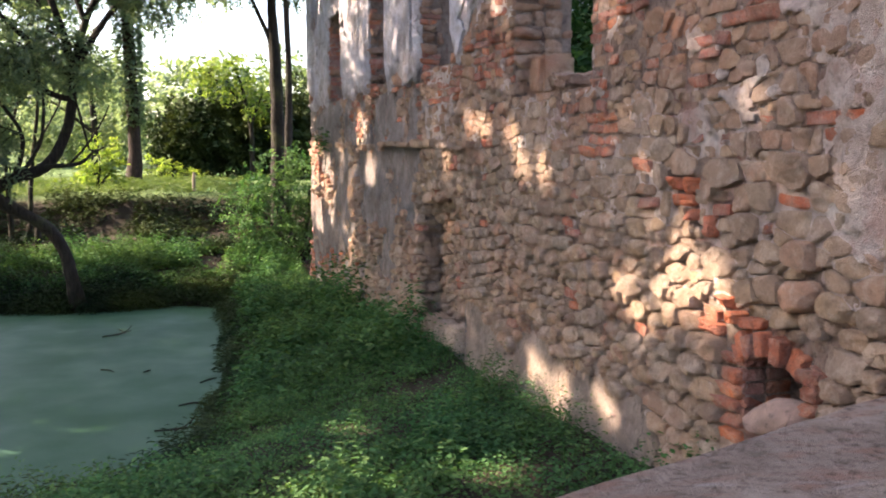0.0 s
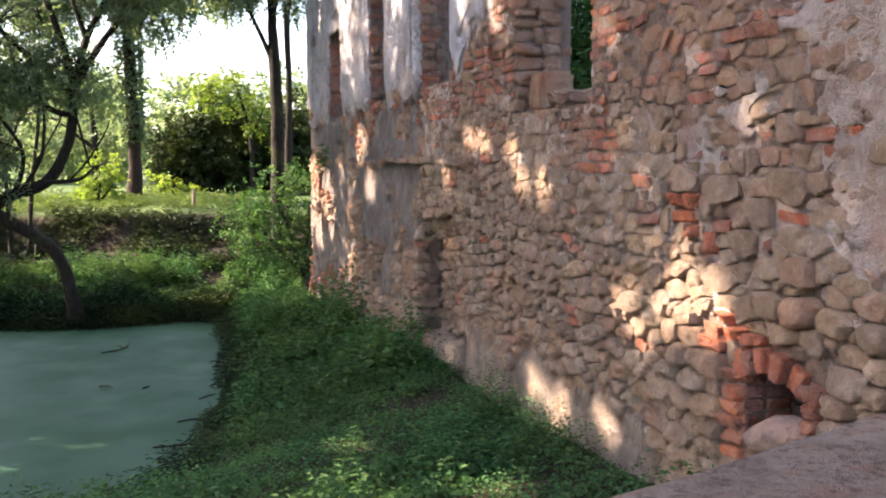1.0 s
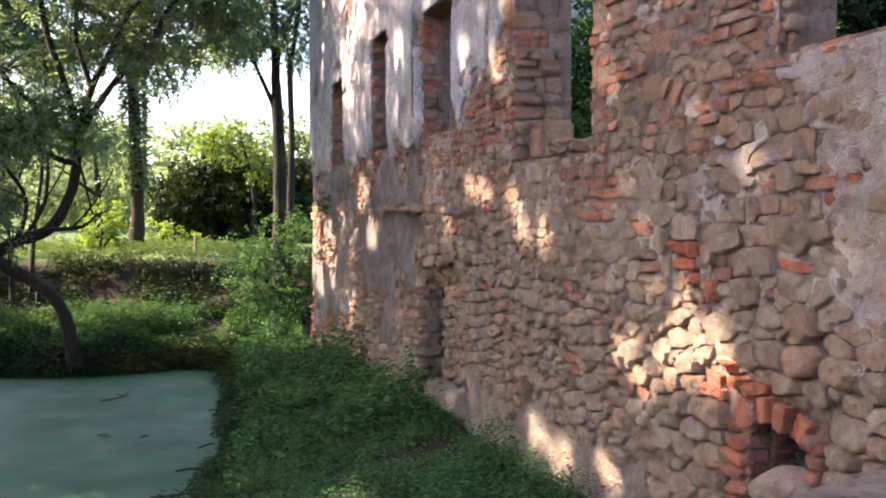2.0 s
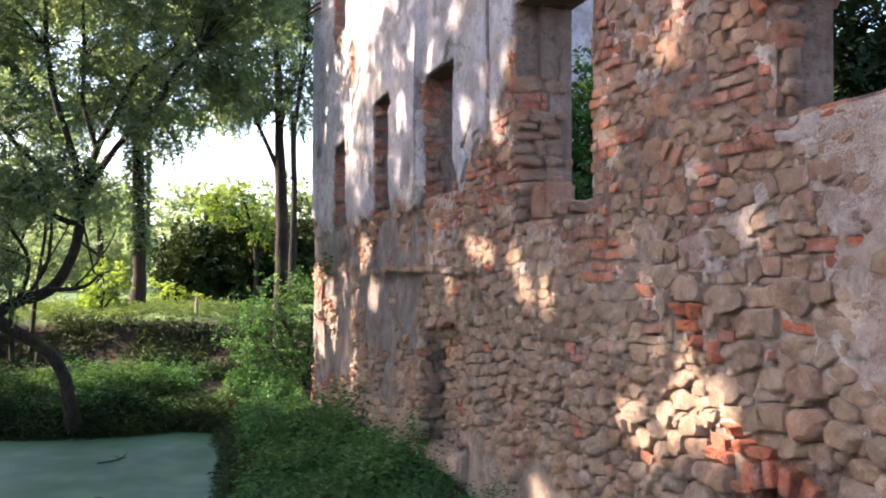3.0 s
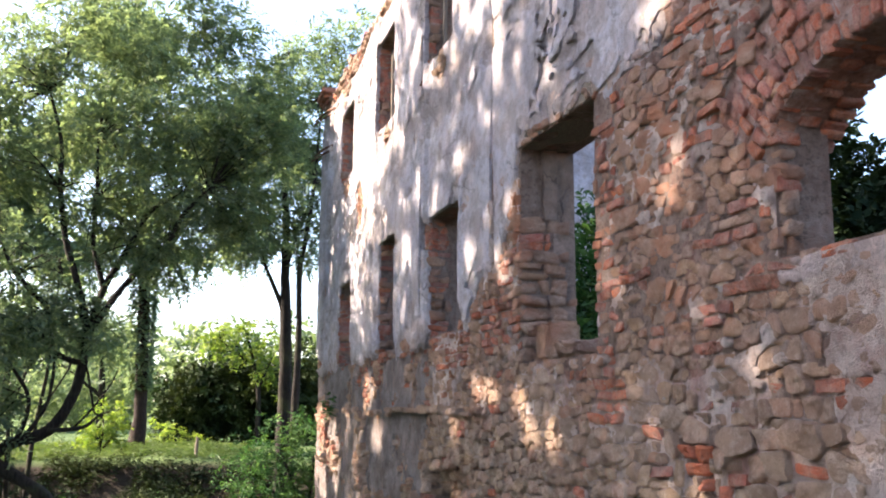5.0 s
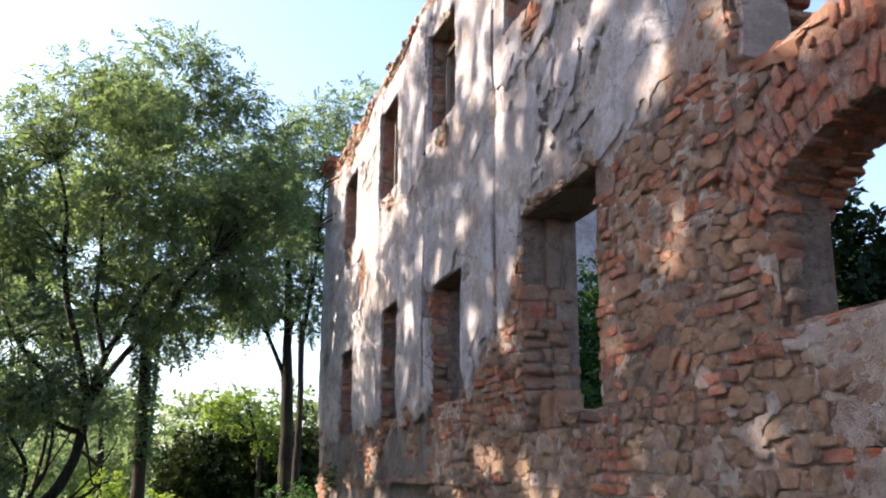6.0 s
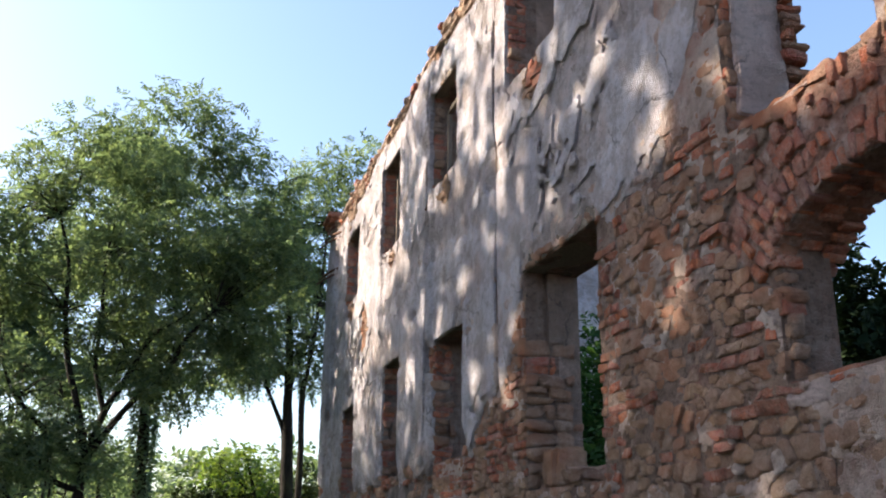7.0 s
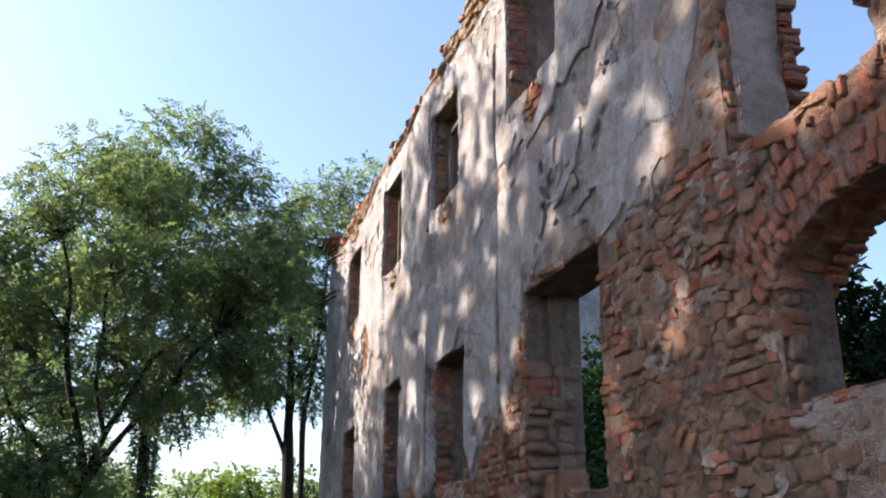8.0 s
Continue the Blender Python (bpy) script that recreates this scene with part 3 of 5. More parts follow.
    return mesh_object(name, verts, faces, material, parent, crisp=40)


def finish_cover(y, z):
    """The finishing coat, left in patches on the plaster."""
    y, z = np.asarray(y, float), np.asarray(z, float)
    return np.minimum(plaster_cover(y, z) - 0.12, 0.2 - 0.5 * floor_band(y, z) + 0.6 * value_noise(y * 0.6, z * 1.0, 203, 4, 0.66) + 0.85 * value_noise(y * 1.6 + 0.6 * z, z * 2.2, 210, 6, 0.76))


def pointing_cover(y, z):
    """Lime pointing between the stones, thick in the upper part, washed out below."""
    y, z = np.asarray(y, float), np.asarray(z, float)
    m = np.interp(z, [1.0, 2.3, 3.0, 3.6, 4.0, 5.4, 6.0], [-0.55, -0.35, 0.0, 0.1, -0.06, -0.12, 0.12]) + np.interp(y, [3.0, 3.7, 4.3, 6.5, 10], [0.34, 0.2, 0.06, -0.06, -0.1])
    r, a = np.hypot(y - ARCH_Y, z - ARCH_Z), np.abs(np.arctan2(y - ARCH_Y, z - ARCH_Z))
    m = m - 3.0 * ((r < ARCH_R1 + 0.02) & (a < ARCH_HALF) & (z > 4.4)) - 3.0 * ((y > 3.6) & (y < 4.4) & (z > 1.5) & (z < 2.35)) - 3.0 * ((y > 5.1) & (z > 5.9))
    return m + 0.55 * value_noise(y * 1.1, z * 1.5, 230, 3, 0.6) + 0.55 * value_noise(y * 6, z * 8, 240, 4, 0.7)


coat("plaster_coat", plaster_cover, 4.0, 18.87, 3.7, 9.5, 0.04, FACE - 0.004, 0.06, SCRATCH, facade, 100, True, 0.032)
coat("finish_coat", finish_cover, 4.0, 18.87, 3.8, 9.5, 0.035, FACE - 0.022, 0.03, PLASTER, facade, 120, True, 0.016)
coat("undercoat", undercoat_cover, 9.0, 18.87, 0.3, 4.1, 0.04, FACE - 0.004, 0.055, ROUGHCAST, facade, 140)
coat("foot_render", undercoat_cover, 3.2, 9.02, 0.3, 4.1, 0.03, FACE - 0.004, 0.055, EARTH_RENDER, facade, 145)


def bedding_cover(y, z):
    """The mortar in which the upper stones lie, nearly flush with their faces."""
    r, a = np.hypot(y - ARCH_Y, z - ARCH_Z), np.abs(np.arctan2(y - ARCH_Y, z - ARCH_Z))
    m = np.minimum((z - 3.1) * 0.6, (9.2 - y) * 0.5) + 0.25 * value_noise(y * 1.7, z * 2.3, 280, 4, 0.65)
    return np.minimum(m, 0.5) - 3.0 * ((r < ARCH_R1 + 0.02) & (a < ARCH_HALF) & (z > 4.4)) - 3.0 * (z > np.where(y < 5.1, 9.2, 5.6))


coat("bedding_mortar", bedding_cover, 2.9, 9.3, 3.0, 9.3, 0.03, FACE + 0.012, 0.03, MORTAR, facade, 150, False, 0.012)
coat("pointing", pointing_cover, 2.9, 10.5, 0.6, 9.3, 0.024, FACE - 0.008, 0.06, POINTING, facade, 160, False, 0.022)


def smear_cover(y, z):
    """Lime smeared over the stones, in patches near the openings."""
    y, z = np.asarray(y, float), np.asarray(z, float)
    spots = sum(a * np.exp(-((y - b) / c) ** 2 - ((z - d) / e) ** 2) for a, b, c, d, e in ((0.5, 4.8, 0.35, 3.75, 0.2), (0.5, 4.2, 0.25, 3.45, 0.2), (0.55, 3.35, 0.25, 3.0, 0.35), (0.5, 3.4, 0.5, 3.7, 0.4),
             (0.45, 4.1, 0.2, 4.2, 0.3), (0.4, 5.75, 0.2, 4.1, 0.5), (0.4, 7.9, 0.3, 3.9, 0.3), (0.35, 5.2, 0.5, 4.6, 0.3), (0.4, 4.7, 0.2, 2.62, 0.12), (0.4, 6.5, 0.5, 3.5, 0.12)))
    m = pointing_cover(y, z) - 0.62 + spots
    return np.minimum(m, 0.3)


def sill_cover(y, z):
    """Pale plaster on the broken sill of the arched opening."""
    y, z = np.asarray(y, float), np.asarray(z, float)
    top = np.interp(y, [2.9, 3.3, 3.65, 3.9], [4.03, 4.04, 4.03, 3.93])
    low = np.interp(y, [2.9, 3.3, 3.6, 3.9], [3.74, 3.8, 3.88, 3.9])
    return np.minimum(top - z, z - low) * 6 + 0.45 * value_noise(y * 6, z * 8, 270, 5, 0.72)


coat("lime_smears", smear_cover, 2.9, 9.5, 1.6, 5.6, 0.022, FACE - 0.034, 0.07, POINTING, facade, 180)
coat("sill_plaster", sill_cover, 2.9, 4.05, 3.7, 4.1, 0.016, FACE - 0.034, 0.08, PINK_LIME, facade, 190)


# ---- fieldstones and bricks, each with its own shape ----
def stone_shape(quad, face, proud, boxy, sides=10, tilt=0.0, axis="x"):
    """A rounded stone that fills a four-cornered place (y, z) in the wall. Vertices and faces."""
    (ay, az), (by, bz), (cy, cz), (dy, dz) = quad
    ex = 0.2 if boxy else rng.uniform(0.3, 0.45)
    ring = []
    for k in range(sides):
        a = 2 * math.pi * (k + 0.5) / sides
        ca, sa = math.cos(a), math.sin(a)
        s = math.copysign(abs(ca) ** ex, ca) * (rng.uniform(0.96, 1.02) if boxy else rng.uniform(0.84, 1.07))
        t = math.copysign(abs(sa) ** ex, sa) * (rng.uniform(0.93, 1.03) if boxy else rng.uniform(0.82, 1.07))
        ring.append((s, t))
    tx, tz = rng.uniform(-1, 1) * tilt, rng.uniform(-1, 1) * tilt

    def at(s, t, x):
        u, w = (s + 1) / 2, (t + 1) / 2
        y = (ay * (1 - u) + by * u) * (1 - w) + (dy * (1 - u) + cy * u) * w
        z = (az * (1 - u) + bz * u) * (1 - w) + (dz * (1 - u) + cz * u) * w
        x += tx * s + tz * t
        return (x, y, z) if axis == "x" else (y, x, z)

    if boxy:
        rows = [(1.0, face + 0.06, 0.0), (0.98, face - proud * 0.7, 0.3), (0.86, face - proud, 0.3)]
    else:
        inner = rng.uniform(0.78, 0.9)
        rows = [(1.0, face + 0.06, 0.0), (0.975, face - proud * rng.uniform(0.2, 0.6), 0.35), (inner, face - proud * 0.95, 0.3), (inner * 0.55, face - proud * 1.05, 0.35)]
    verts = []
    for k, x, j in rows:
        for s, t in ring:
            q = at(s * k, t * k, x + rng.uniform(-j, j) * proud)
            if not boxy and j:
                w = noise.noise((q[0] * 3, q[1] * 11, q[2] * 14)) * 0.018
                q = (q[0] + w, q[1], q[2]) if axis == "x" else (q[0], q[1] + w, q[2])
            verts.append(q)
    verts.append(at(rng.uniform(-0.2, 0.2), rng.uniform(-0.2, 0.2), face - proud * rng.uniform(0.8, 1.25)))
    faces, last = [], len(rows) - 1
    for r in range(last):
        for k in range(sides):
            j = (k + 1) % sides
            q = (r * sides + k, r * sides + j, (r + 1) * sides + j, (r + 1) * sides + k)
            faces.append(q[::-1] if axis == "x" else q)
    for k in range(sides):
        q = (last * sides + k, last * sides + (k + 1) % sides, (last + 1) * sides)
        faces.append(q[::-1] if axis == "x" else q)
    return verts, faces


def brick_chance(y, z):
    """Where the wall is patched with brick."""
    c = 0.10
    for a, b, z0, z1 in OPENINGS[:3]:
        if z0 - 0.4 < z < z1 + 0.25 and a - 0.3 < y < b + 0.3:
            c = 0.7
    if 5.82 + 0.12 * math.sin(z * 9) < y < 6.22 and 3.15 < z < 5.6:
        c = 0.9
    if 7.7 < y < 8.7 and 3.8 < z < 4.75:
        c = 0.62
    if z > 7.2:
        c = 0.3
    if z > 8.85:
        c = 0.14
    if 4.1 < y < 5.1 and 4.45 < z < 5.7:
        c = 0.5
    if 4.0 < y < 4.3 and 4.0 < z < 4.9:
        c = 0.55
    if 3.6 < y < 5.8 and 3.4 < z < 4.7:
        c = 0.22
    if 4.5 < y < 5.2 and 4.7 < z < 4.95:
        c = 0.6
    if 4.74 < y < 5.05 and 2.85 < z < 3.05 or 4.5 < y < 4.72 and 2.74 < z < 2.88 or 3.72 < y < 4.05 and 3.22 < z < 3.4 or 4.5 < y < 4.85 and 3.24 < z < 3.42:
        c = 1.0
    if 3.5 < y < 4.5 and 3.2 < z < 3.42:
        c = 0.55
    if y > 10.5 and 3.3 < z < 4.2:
        c = 0.4
    if y > 17.4:
        c = 0.35
    if y > 16.3 and z < 2.0:
        c = 0.85
    return c


def in_arch(y, z):
    r = math.hypot(y - ARCH_Y, z - ARCH_Z)
    return r < ARCH_R1 + 0.03 and z > ARCH_Z + 0.55 and abs(math.atan2(y - ARCH_Y, z - ARCH_Z)) < ARCH_HALF + 0.03


def lay_bricks():
    """Bricks in level courses wherever the wall is patched with them: rectangles (y0, y1, z0, z1)."""
    out, z = [], 0.4
    while z < TOP + 0.1:
        h = rng.uniform(0.07, 0.085)
        y = 2.95 + rng.uniform(0, 0.2)
        while y < Y_END - 0.1:
            w = rng.choice((0.12, 0.17, 0.25)) * rng.uniform(0.8, 1.15)
            cy, cz = y + w / 2, z + h / 2
            luck = 0.5 + 0.95 * float(value_noise(np.array([cy * 2.3]), np.array([cz * 5.5]), 505, 3, 0.8)[0])
            if luck < brick_chance(cy, cz) and rng.random() < 0.86 and not in_arch(cy, cz) and not any(a - w / 2 < cy < b + w / 2 and c - 0.03 < cz < d + 0.03 for a, b, c, d in OPENINGS + RAW_BRICKS + [HOLE_SURROUND]):
                out.append((y, y + w - 0.01, z + rng.uniform(-0.006, 0.006), z + h - 0.01))
            y += w
        z += h
    return out


def stone_size(y, z):
    """Half the height of a usual stone: large by the bridge, small low down and far along."""
    big = 0.9 if y < 5.0 and 2.45 < z < 3.25 else 0.8 if y < 5.6 else 0.72
    return 0.074 * big * (0.9 if z > 3.4 else 1.0) * (0.75 if z > 5.4 else 1.0)


def throw_stones(bricks):
    """Centres and reaches of unequal stones, strewn so that none crowds another."""
    cell, grid, spots = 0.25, collections.defaultdict(list), []
    rects = [(a - 0.015, b + 0.015, c - 0.01, d + 0.01) for a, b, c, d in bricks]
    near_rect = collections.defaultdict(list)
    for q in rects:
        for i in range(int(q[0] / cell) - 2, int(q[1] / cell) + 3):
            for j in range(int(q[2] / cell) - 2, int(q[3] / cell) + 3):
                near_rect[i, j].append(q)
    tries = 46000
    ys, zs = nrng.uniform(2.95, Y_END, tries), nrng.uniform(0.4, TOP + 0.08, tries)
    bare = (plaster_cover(ys, zs) < 0.4) & ((undercoat_cover(ys, zs) < 0.55) | (zs > 3.9))
    for y, z, ok, k in zip(ys.tolist(), zs.tolist(), bare.tolist(), range(tries)):
        if not ok or in_rects(y, z, OPENINGS + RAW_BRICKS + [HOLE_SURROUND], 0.02) or in_arch(y, z):
            continue
        if k < 16000:
            pitch = 0.15 if z > 2.6 and y < 5.4 else 0.125
            bend = 0.06 * math.sin(y * 1.3) + 0.05 * math.sin(y * 3.1 + z)
            z = round((z - bend) / pitch) * pitch + bend + rng.uniform(-0.014, 0.014)
        i, j = int(y / cell), int(z / cell)
        if in_rects(y, z, near_rect[i, j], 0.012):
            continue
        r = stone_size(y, z) * (rng.uniform(0.75, 1.3) if k < 9000 else rng.uniform(0.42, 0.85))
        clash = False
        for a in range(i - 2, i + 3):
            for b in range(j - 2, j + 3):
                for y2, z2, r2 in grid[a, b]:
                    if ((y - y2) / 1.42) ** 2 + (z - z2) ** 2 < (0.83 * (r + r2)) ** 2:
                        clash = True
                        break
        if not clash:
            grid[i, j].append((y, z, r))
            spots.append((y, z, r))
    return spots, grid, near_rect, cell


def cut(poly, ny, nz, d):
    """The part of a polygon where ny * y + nz * z <= d."""
    out = []
    for (y0, z0), (y1, z1) in zip(poly, poly[1:] + poly[:1]):
        a, b = ny * y0 + nz * z0 - d, ny * y1 + nz * z1 - d
        if a <= 0:
            out.append((y0, z0))
        if a * b < 0:
            t = a / (a - b)
            out.append((y0 + (y1 - y0) * t, z0 + (z1 - z0) * t))
    return out


def stone_places():
    """The wall's face shared out between the stones: each gets the polygon nearest to it, cut back by bricks and openings."""
    bricks = lay_bricks()
    spots, grid, near_rect, cell = throw_stones(bricks)
    blocks = OPENINGS + RAW_BRICKS + [HOLE_SURROUND]
    for y, z, r in spots:
        poly = [(y - 1.95 * r, z - 1.35 * r), (y + 1.95 * r, z - 1.35 * r), (y + 1.95 * r, z + 1.35 * r), (y - 1.95 * r, z + 1.35 * r)]
        i, j = int(y / cell), int(z / cell)
        for a in range(i - 3, i + 4):
            for b in range(j - 2, j + 3):
                for y2, z2, r2 in grid[a, b]:
                    if y2 == y and z2 == z:
                        continue
                    ny, nz = (y2 - y) / 3.8, z2 - z
                    dist = math.hypot(ny, nz)
                    d = ((y2 * y2 - y * y) / 3.8 + z2 * z2 - z * z + r * r - r2 * r2) / 2
                    poly = cut(poly, ny, nz, d - 0.0045 * dist)
                    if len(poly) < 3:
                        break
                if len(poly) < 3:
                    break
            if len(poly) < 3:
                break
        for a, b, c, d in near_rect[i, j] + [o for o in blocks if o[0] - 0.6 < y < o[1] + 0.6 and o[2] - 0.5 < z < o[3] + 0.5]:
            if len(poly) < 3:
                break
            gaps = ((a - y, 1, 0, a), (y - b, -1, 0, -b), ((c - z) * 1.4, 0, 1, c), ((z - d) * 1.4, 0, -1, -d))
            g, ny, nz, lim = max(gaps)
            poly = cut(poly, ny, nz, lim - 0.004)
        if len(poly) < 3:
            continue
        ext = (max(p[0] for p in poly) - min(p[0] for p in poly), max(p[1] for p in poly) - min(p[1] for p in poly))
        if min(ext) > 0.035:
            yield y, z, poly, min(ext), False
    for a, b, c, d in bricks:
        t = rng.uniform(-0.014, 0.014)
        yield (a + b) / 2, (c + d) / 2, [(a, c - t), (b, c + t), (b, d + t), (a, d - t)], d - c, True


def rubble_shape(poly, face, proud, tilt, worn=1.0, sides=16):
    """A worn stone that fills a polygon (y, z) of the wall: rounded corners, a lumpy face. Vertices and faces."""
    cy, cz = sum(p[0] for p in poly) / len(poly), sum(p[1] for p in poly) / len(poly)
    for share in (0.09 + 0.06 * worn, 0.14 + 0.06 * worn):
        poly = [q for (y0, z0), (y1, z1) in zip(poly, poly[1:] + poly[:1]) for q in ((y0 + (y1 - y0) * share, z0 + (z1 - z0) * share), (y1 + (y0 - y1) * share, z1 + (z0 - z1) * share))]
    edge = [math.hypot(y1 - y0, z1 - z0) for (y0, z0), (y1, z1) in zip(poly, poly[1:] + poly[:1])]
    total, ring, k, run = sum(edge), [], 0, 0.0
    for n in range(sides):
        want = total * n / sides
        while run + edge[k] < want and k < len(edge) - 1:
            run += edge[k]
            k += 1
        t = (want - run) / max(edge[k], 1e-6)
        (y0, z0), (y1, z1) = poly[k], poly[(k + 1) % len(poly)]
        ring.append((y0 + (y1 - y0) * t - cy, z0 + (z1 - z0) * t - cz))
    ty, tz = rng.uniform(-tilt, tilt), rng.uniform(-tilt, tilt)
    shoulder = rng.uniform(0.86, 0.97) - 0.07 * worn
    rows = [(0.99, 0.06, 0.0), (1.0, -proud * rng.uniform(0.3, 0.6), 0.12), (shoulder, -proud * 0.94, 0.14), (shoulder * 0.55, -proud * (0.98 + 0.1 * worn), 0.16)]
    verts = []
    for s, x, j in rows:
        for y, z in ring:
            w = noise.noise(((cy + y) * 9, (cz + z) * 11, x * 12)) * 0.02 if j else 0.0
            q = s * (1 + rng.uniform(-0.06, 0.05))
            verts.append((face + x + w + rng.uniform(-j, j) * proud + (ty * y + tz * z) * (j > 0), cy + y * q, cz + z * q))
    verts.append((face - proud * rng.uniform(0.9, 1.2), cy, cz))
    faces, last = [], len(rows) - 1
    for r in range(last):
        for k in range(sides):
            j = (k + 1) % sides
            faces.append((r * sides + k, (r + 1) * sides + k, (r + 1) * sides + j, r * sides + j))
    faces += [(last * sides + k, (last + 1) * sides, last * sides + (k + 1) % sides) for k in range(sides)]
    return verts, faces


def build_masonry():
    far_stone, far_brick, single = ([], []), ([], []), 0
    pieces = list(stone_places())
    mids = np.array([p[:2] for p in pieces])
    plaster_at, undercoat_at = plaster_cover(mids[:, 0], mids[:, 1]), undercoat_cover(mids[:, 0], mids[:, 1])
    for (cy, cz, poly, size, is_brick), pc, uc in zip(pieces, plaster_at, undercoat_at):
        if pc > 0.14 or (uc > 0.2 and cz < 3.9):
            continue
        covered = pc > -0.06 or (uc > -0.08 and cz < 4)
        face = FACE + (0.034 if covered else 0.0) - (0.03 if cz < 3.2 and cy > 8.6 else 0.0) * (not covered)
        if in_rects(cy, cz, [NICHE], -0.04):
            face = FACE + 0.25 - 0.12 * max(0, (cz - 2.3) / 0.4)
        if is_brick:
            v, f = stone_shape(poly, face + rng.uniform(-0.004, 0.02), rng.uniform(0.004, 0.026), rng.random() < 0.8, 12, 0.012)
        else:
            low = 1.0 if cz < 2.4 else max(0.4, 1.0 - (cz - 2.4) * 0.6)
            proud = min(rng.uniform(0.2, 0.5) * size * low, 0.02 if cz > 5.5 else 0.075)
            v, f = rubble_shape(poly, face, proud * (0.5 if covered else 1), 0.1 if covered else 0.2, min(1.0, max(0.0, (3.0 - cz) * 1.2)))
        if single < 300 and cy < 5.5 and 1.6 < cz < 4.4 and not covered:
            single += 1
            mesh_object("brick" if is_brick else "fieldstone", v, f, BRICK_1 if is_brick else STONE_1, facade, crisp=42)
            continue
        vs, fs = far_brick if is_brick else far_stone
        n = len(vs)
        vs += v
        fs += [tuple(i + n for i in t) for t in f]
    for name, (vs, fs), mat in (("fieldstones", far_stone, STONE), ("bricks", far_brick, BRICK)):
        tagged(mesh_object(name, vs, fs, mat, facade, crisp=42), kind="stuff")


def add_piece(store, shape):
    v, f = shape
    n = len(store[0])
    store[0].extend(v)
    store[1].extend(tuple(i + n for i in t) for t in f)


def build_jambs():
    """Brick and stone courses on the far side of each opening."""
    brick, stone = ([], []), ([], [])
    for n, (a, b, c, d) in enumerate(OPENINGS + [NICHE]):
        depth = (0.22, 0.20, 0.24, 0.52, 0.16, 0.16, 0.14, 0.2, 0.12, 0.1, 0.3)[n]
        z = c
        while z < min(d, 9.4) - 0.05:
            rubble = n == 10 or n == 3 and z < 4.62 or rng.random() < (0.5 if n > 7 else 0.24)
            if n == 3 and z > 5.0:
                break
            h = rng.uniform(0.06, 0.15) if rubble else rng.uniform(0.068, 0.088)
            x = FACE + rng.uniform(-0.01, 0.02)
            end = FACE + (0.28 if n == 3 and not rubble else depth * rng.uniform(0.8, 1.15))
            while x < end - 0.04:
                w = rng.uniform(0.09, 0.3) if rubble else rng.choice((0.12, 0.24)) * rng.uniform(0.85, 1.05)
                w = min(w, end - x + 0.03)
                if not rubble and rng.random() < 0.13:
                    x += w
                    continue
                k = 0.03 if rubble else 0.012
                q = [(a + rng.uniform(-k, k), b2 + rng.uniform(-k, k)) for a, b2 in ((x, z + 0.002), (x + w - 0.006, z + 0.002), (x + w - 0.006, z + h - 0.004), (x, z + h - 0.004))]
                add_piece(stone if rubble else brick, stone_shape(q, b, rng.uniform(0.01, 0.05) if rubble else rng.uniform(0.002, 0.014), not rubble and rng.random() < 0.85, 12, 0.010, "y"))
                x += w
            z += h
    tagged(mesh_object("jamb_bricks", *brick, BRICK, facade), kind="stuff")
    tagged(mesh_object("jamb_stones", *stone, STONE, facade), kind="stuff")


def wedge(cy, cz, r0, r1, a0, a1, x0, x1):
    """A brick of an arch between two radii and two angles from the upright."""
    bm = bmesh.new()
    pts = [(cy + r * math.sin(a), cz + r * math.cos(a)) for r, a in ((r0, a0), (r1, a0), (r1, a1), (r0, a1))]
    pts = [(y + rng.uniform(-0.014, 0.014), z + rng.uniform(-0.014, 0.014)) for y, z in pts]
    lo, hi = [bm.verts.new((x0 + rng.uniform(-0.005, 0.005), y, z)) for y, z in pts], [bm.verts.new((x1, y, z)) for y, z in pts]
    bm.faces.new(lo), bm.faces.new(hi[::-1])
    for k in range(4):
        j = (k + 1) % 4
        bm.faces.new((lo[k], hi[k], hi[j], lo[j]))
    bmesh.ops.recalc_face_normals(bm, faces=bm.faces)
    bmesh.ops.bevel(bm, geom=list(bm.edges), offset=0.008, segments=1, affect="EDGES")
    return bm


def build_arch():
    """Two rings of radiating bricks over the wide opening, worn and uneven."""
    steps, verts, faces = 20, [], []
    for i in range(steps + 1):
        a = -ARCH_HALF + 2 * ARCH_HALF * i / steps
        for r in (ARCH_R0 + 0.02, ARCH_R1 - 0.03):
            verts += [(x, ARCH_Y + r * math.sin(a), ARCH_Z + r * math.cos(a)) for x in (FACE + 0.006, FACE + 0.4)]
    for i in range(steps):
        k = 4 * i
        faces += [(k, k + 2, k + 6, k + 4), (k + 1, k + 5, k + 7, k + 3), (k, k + 4, k + 5, k + 1), (k + 2, k + 3, k + 7, k + 6)]
    faces += [(0, 1, 3, 2), (4 * steps, 4 * steps + 2, 4 * steps + 3, 4 * steps + 1)]
    arch = mesh_object("arch_core", verts, faces, ARCH_MORTAR, facade, smooth=False)
    edges = (ARCH_R0, 1.30, 1.44, 1.575, ARCH_R1)
    for k in range(4):
        n = 30 + 3 * k
        for i in range(n):
            slip, width = rng.uniform(-0.2, 0.2), rng.uniform(0.36, 0.44)
            a0, a1 = (-ARCH_HALF + 2 * ARCH_HALF * (i + 0.5 + o + slip) / n for o in (-width, width))
            for x0, x1 in ((FACE - rng.uniform(-0.006, 0.03), FACE + rng.uniform(0.1, 0.13)), (FACE + 0.14, FACE + rng.uniform(0.24, 0.28)), (FACE + 0.29, FACE + 0.44)):
                if x0 > FACE + 0.1 and k or rng.random() < (0.04, 0.1, 0.2, 0.32)[k]:
                    continue
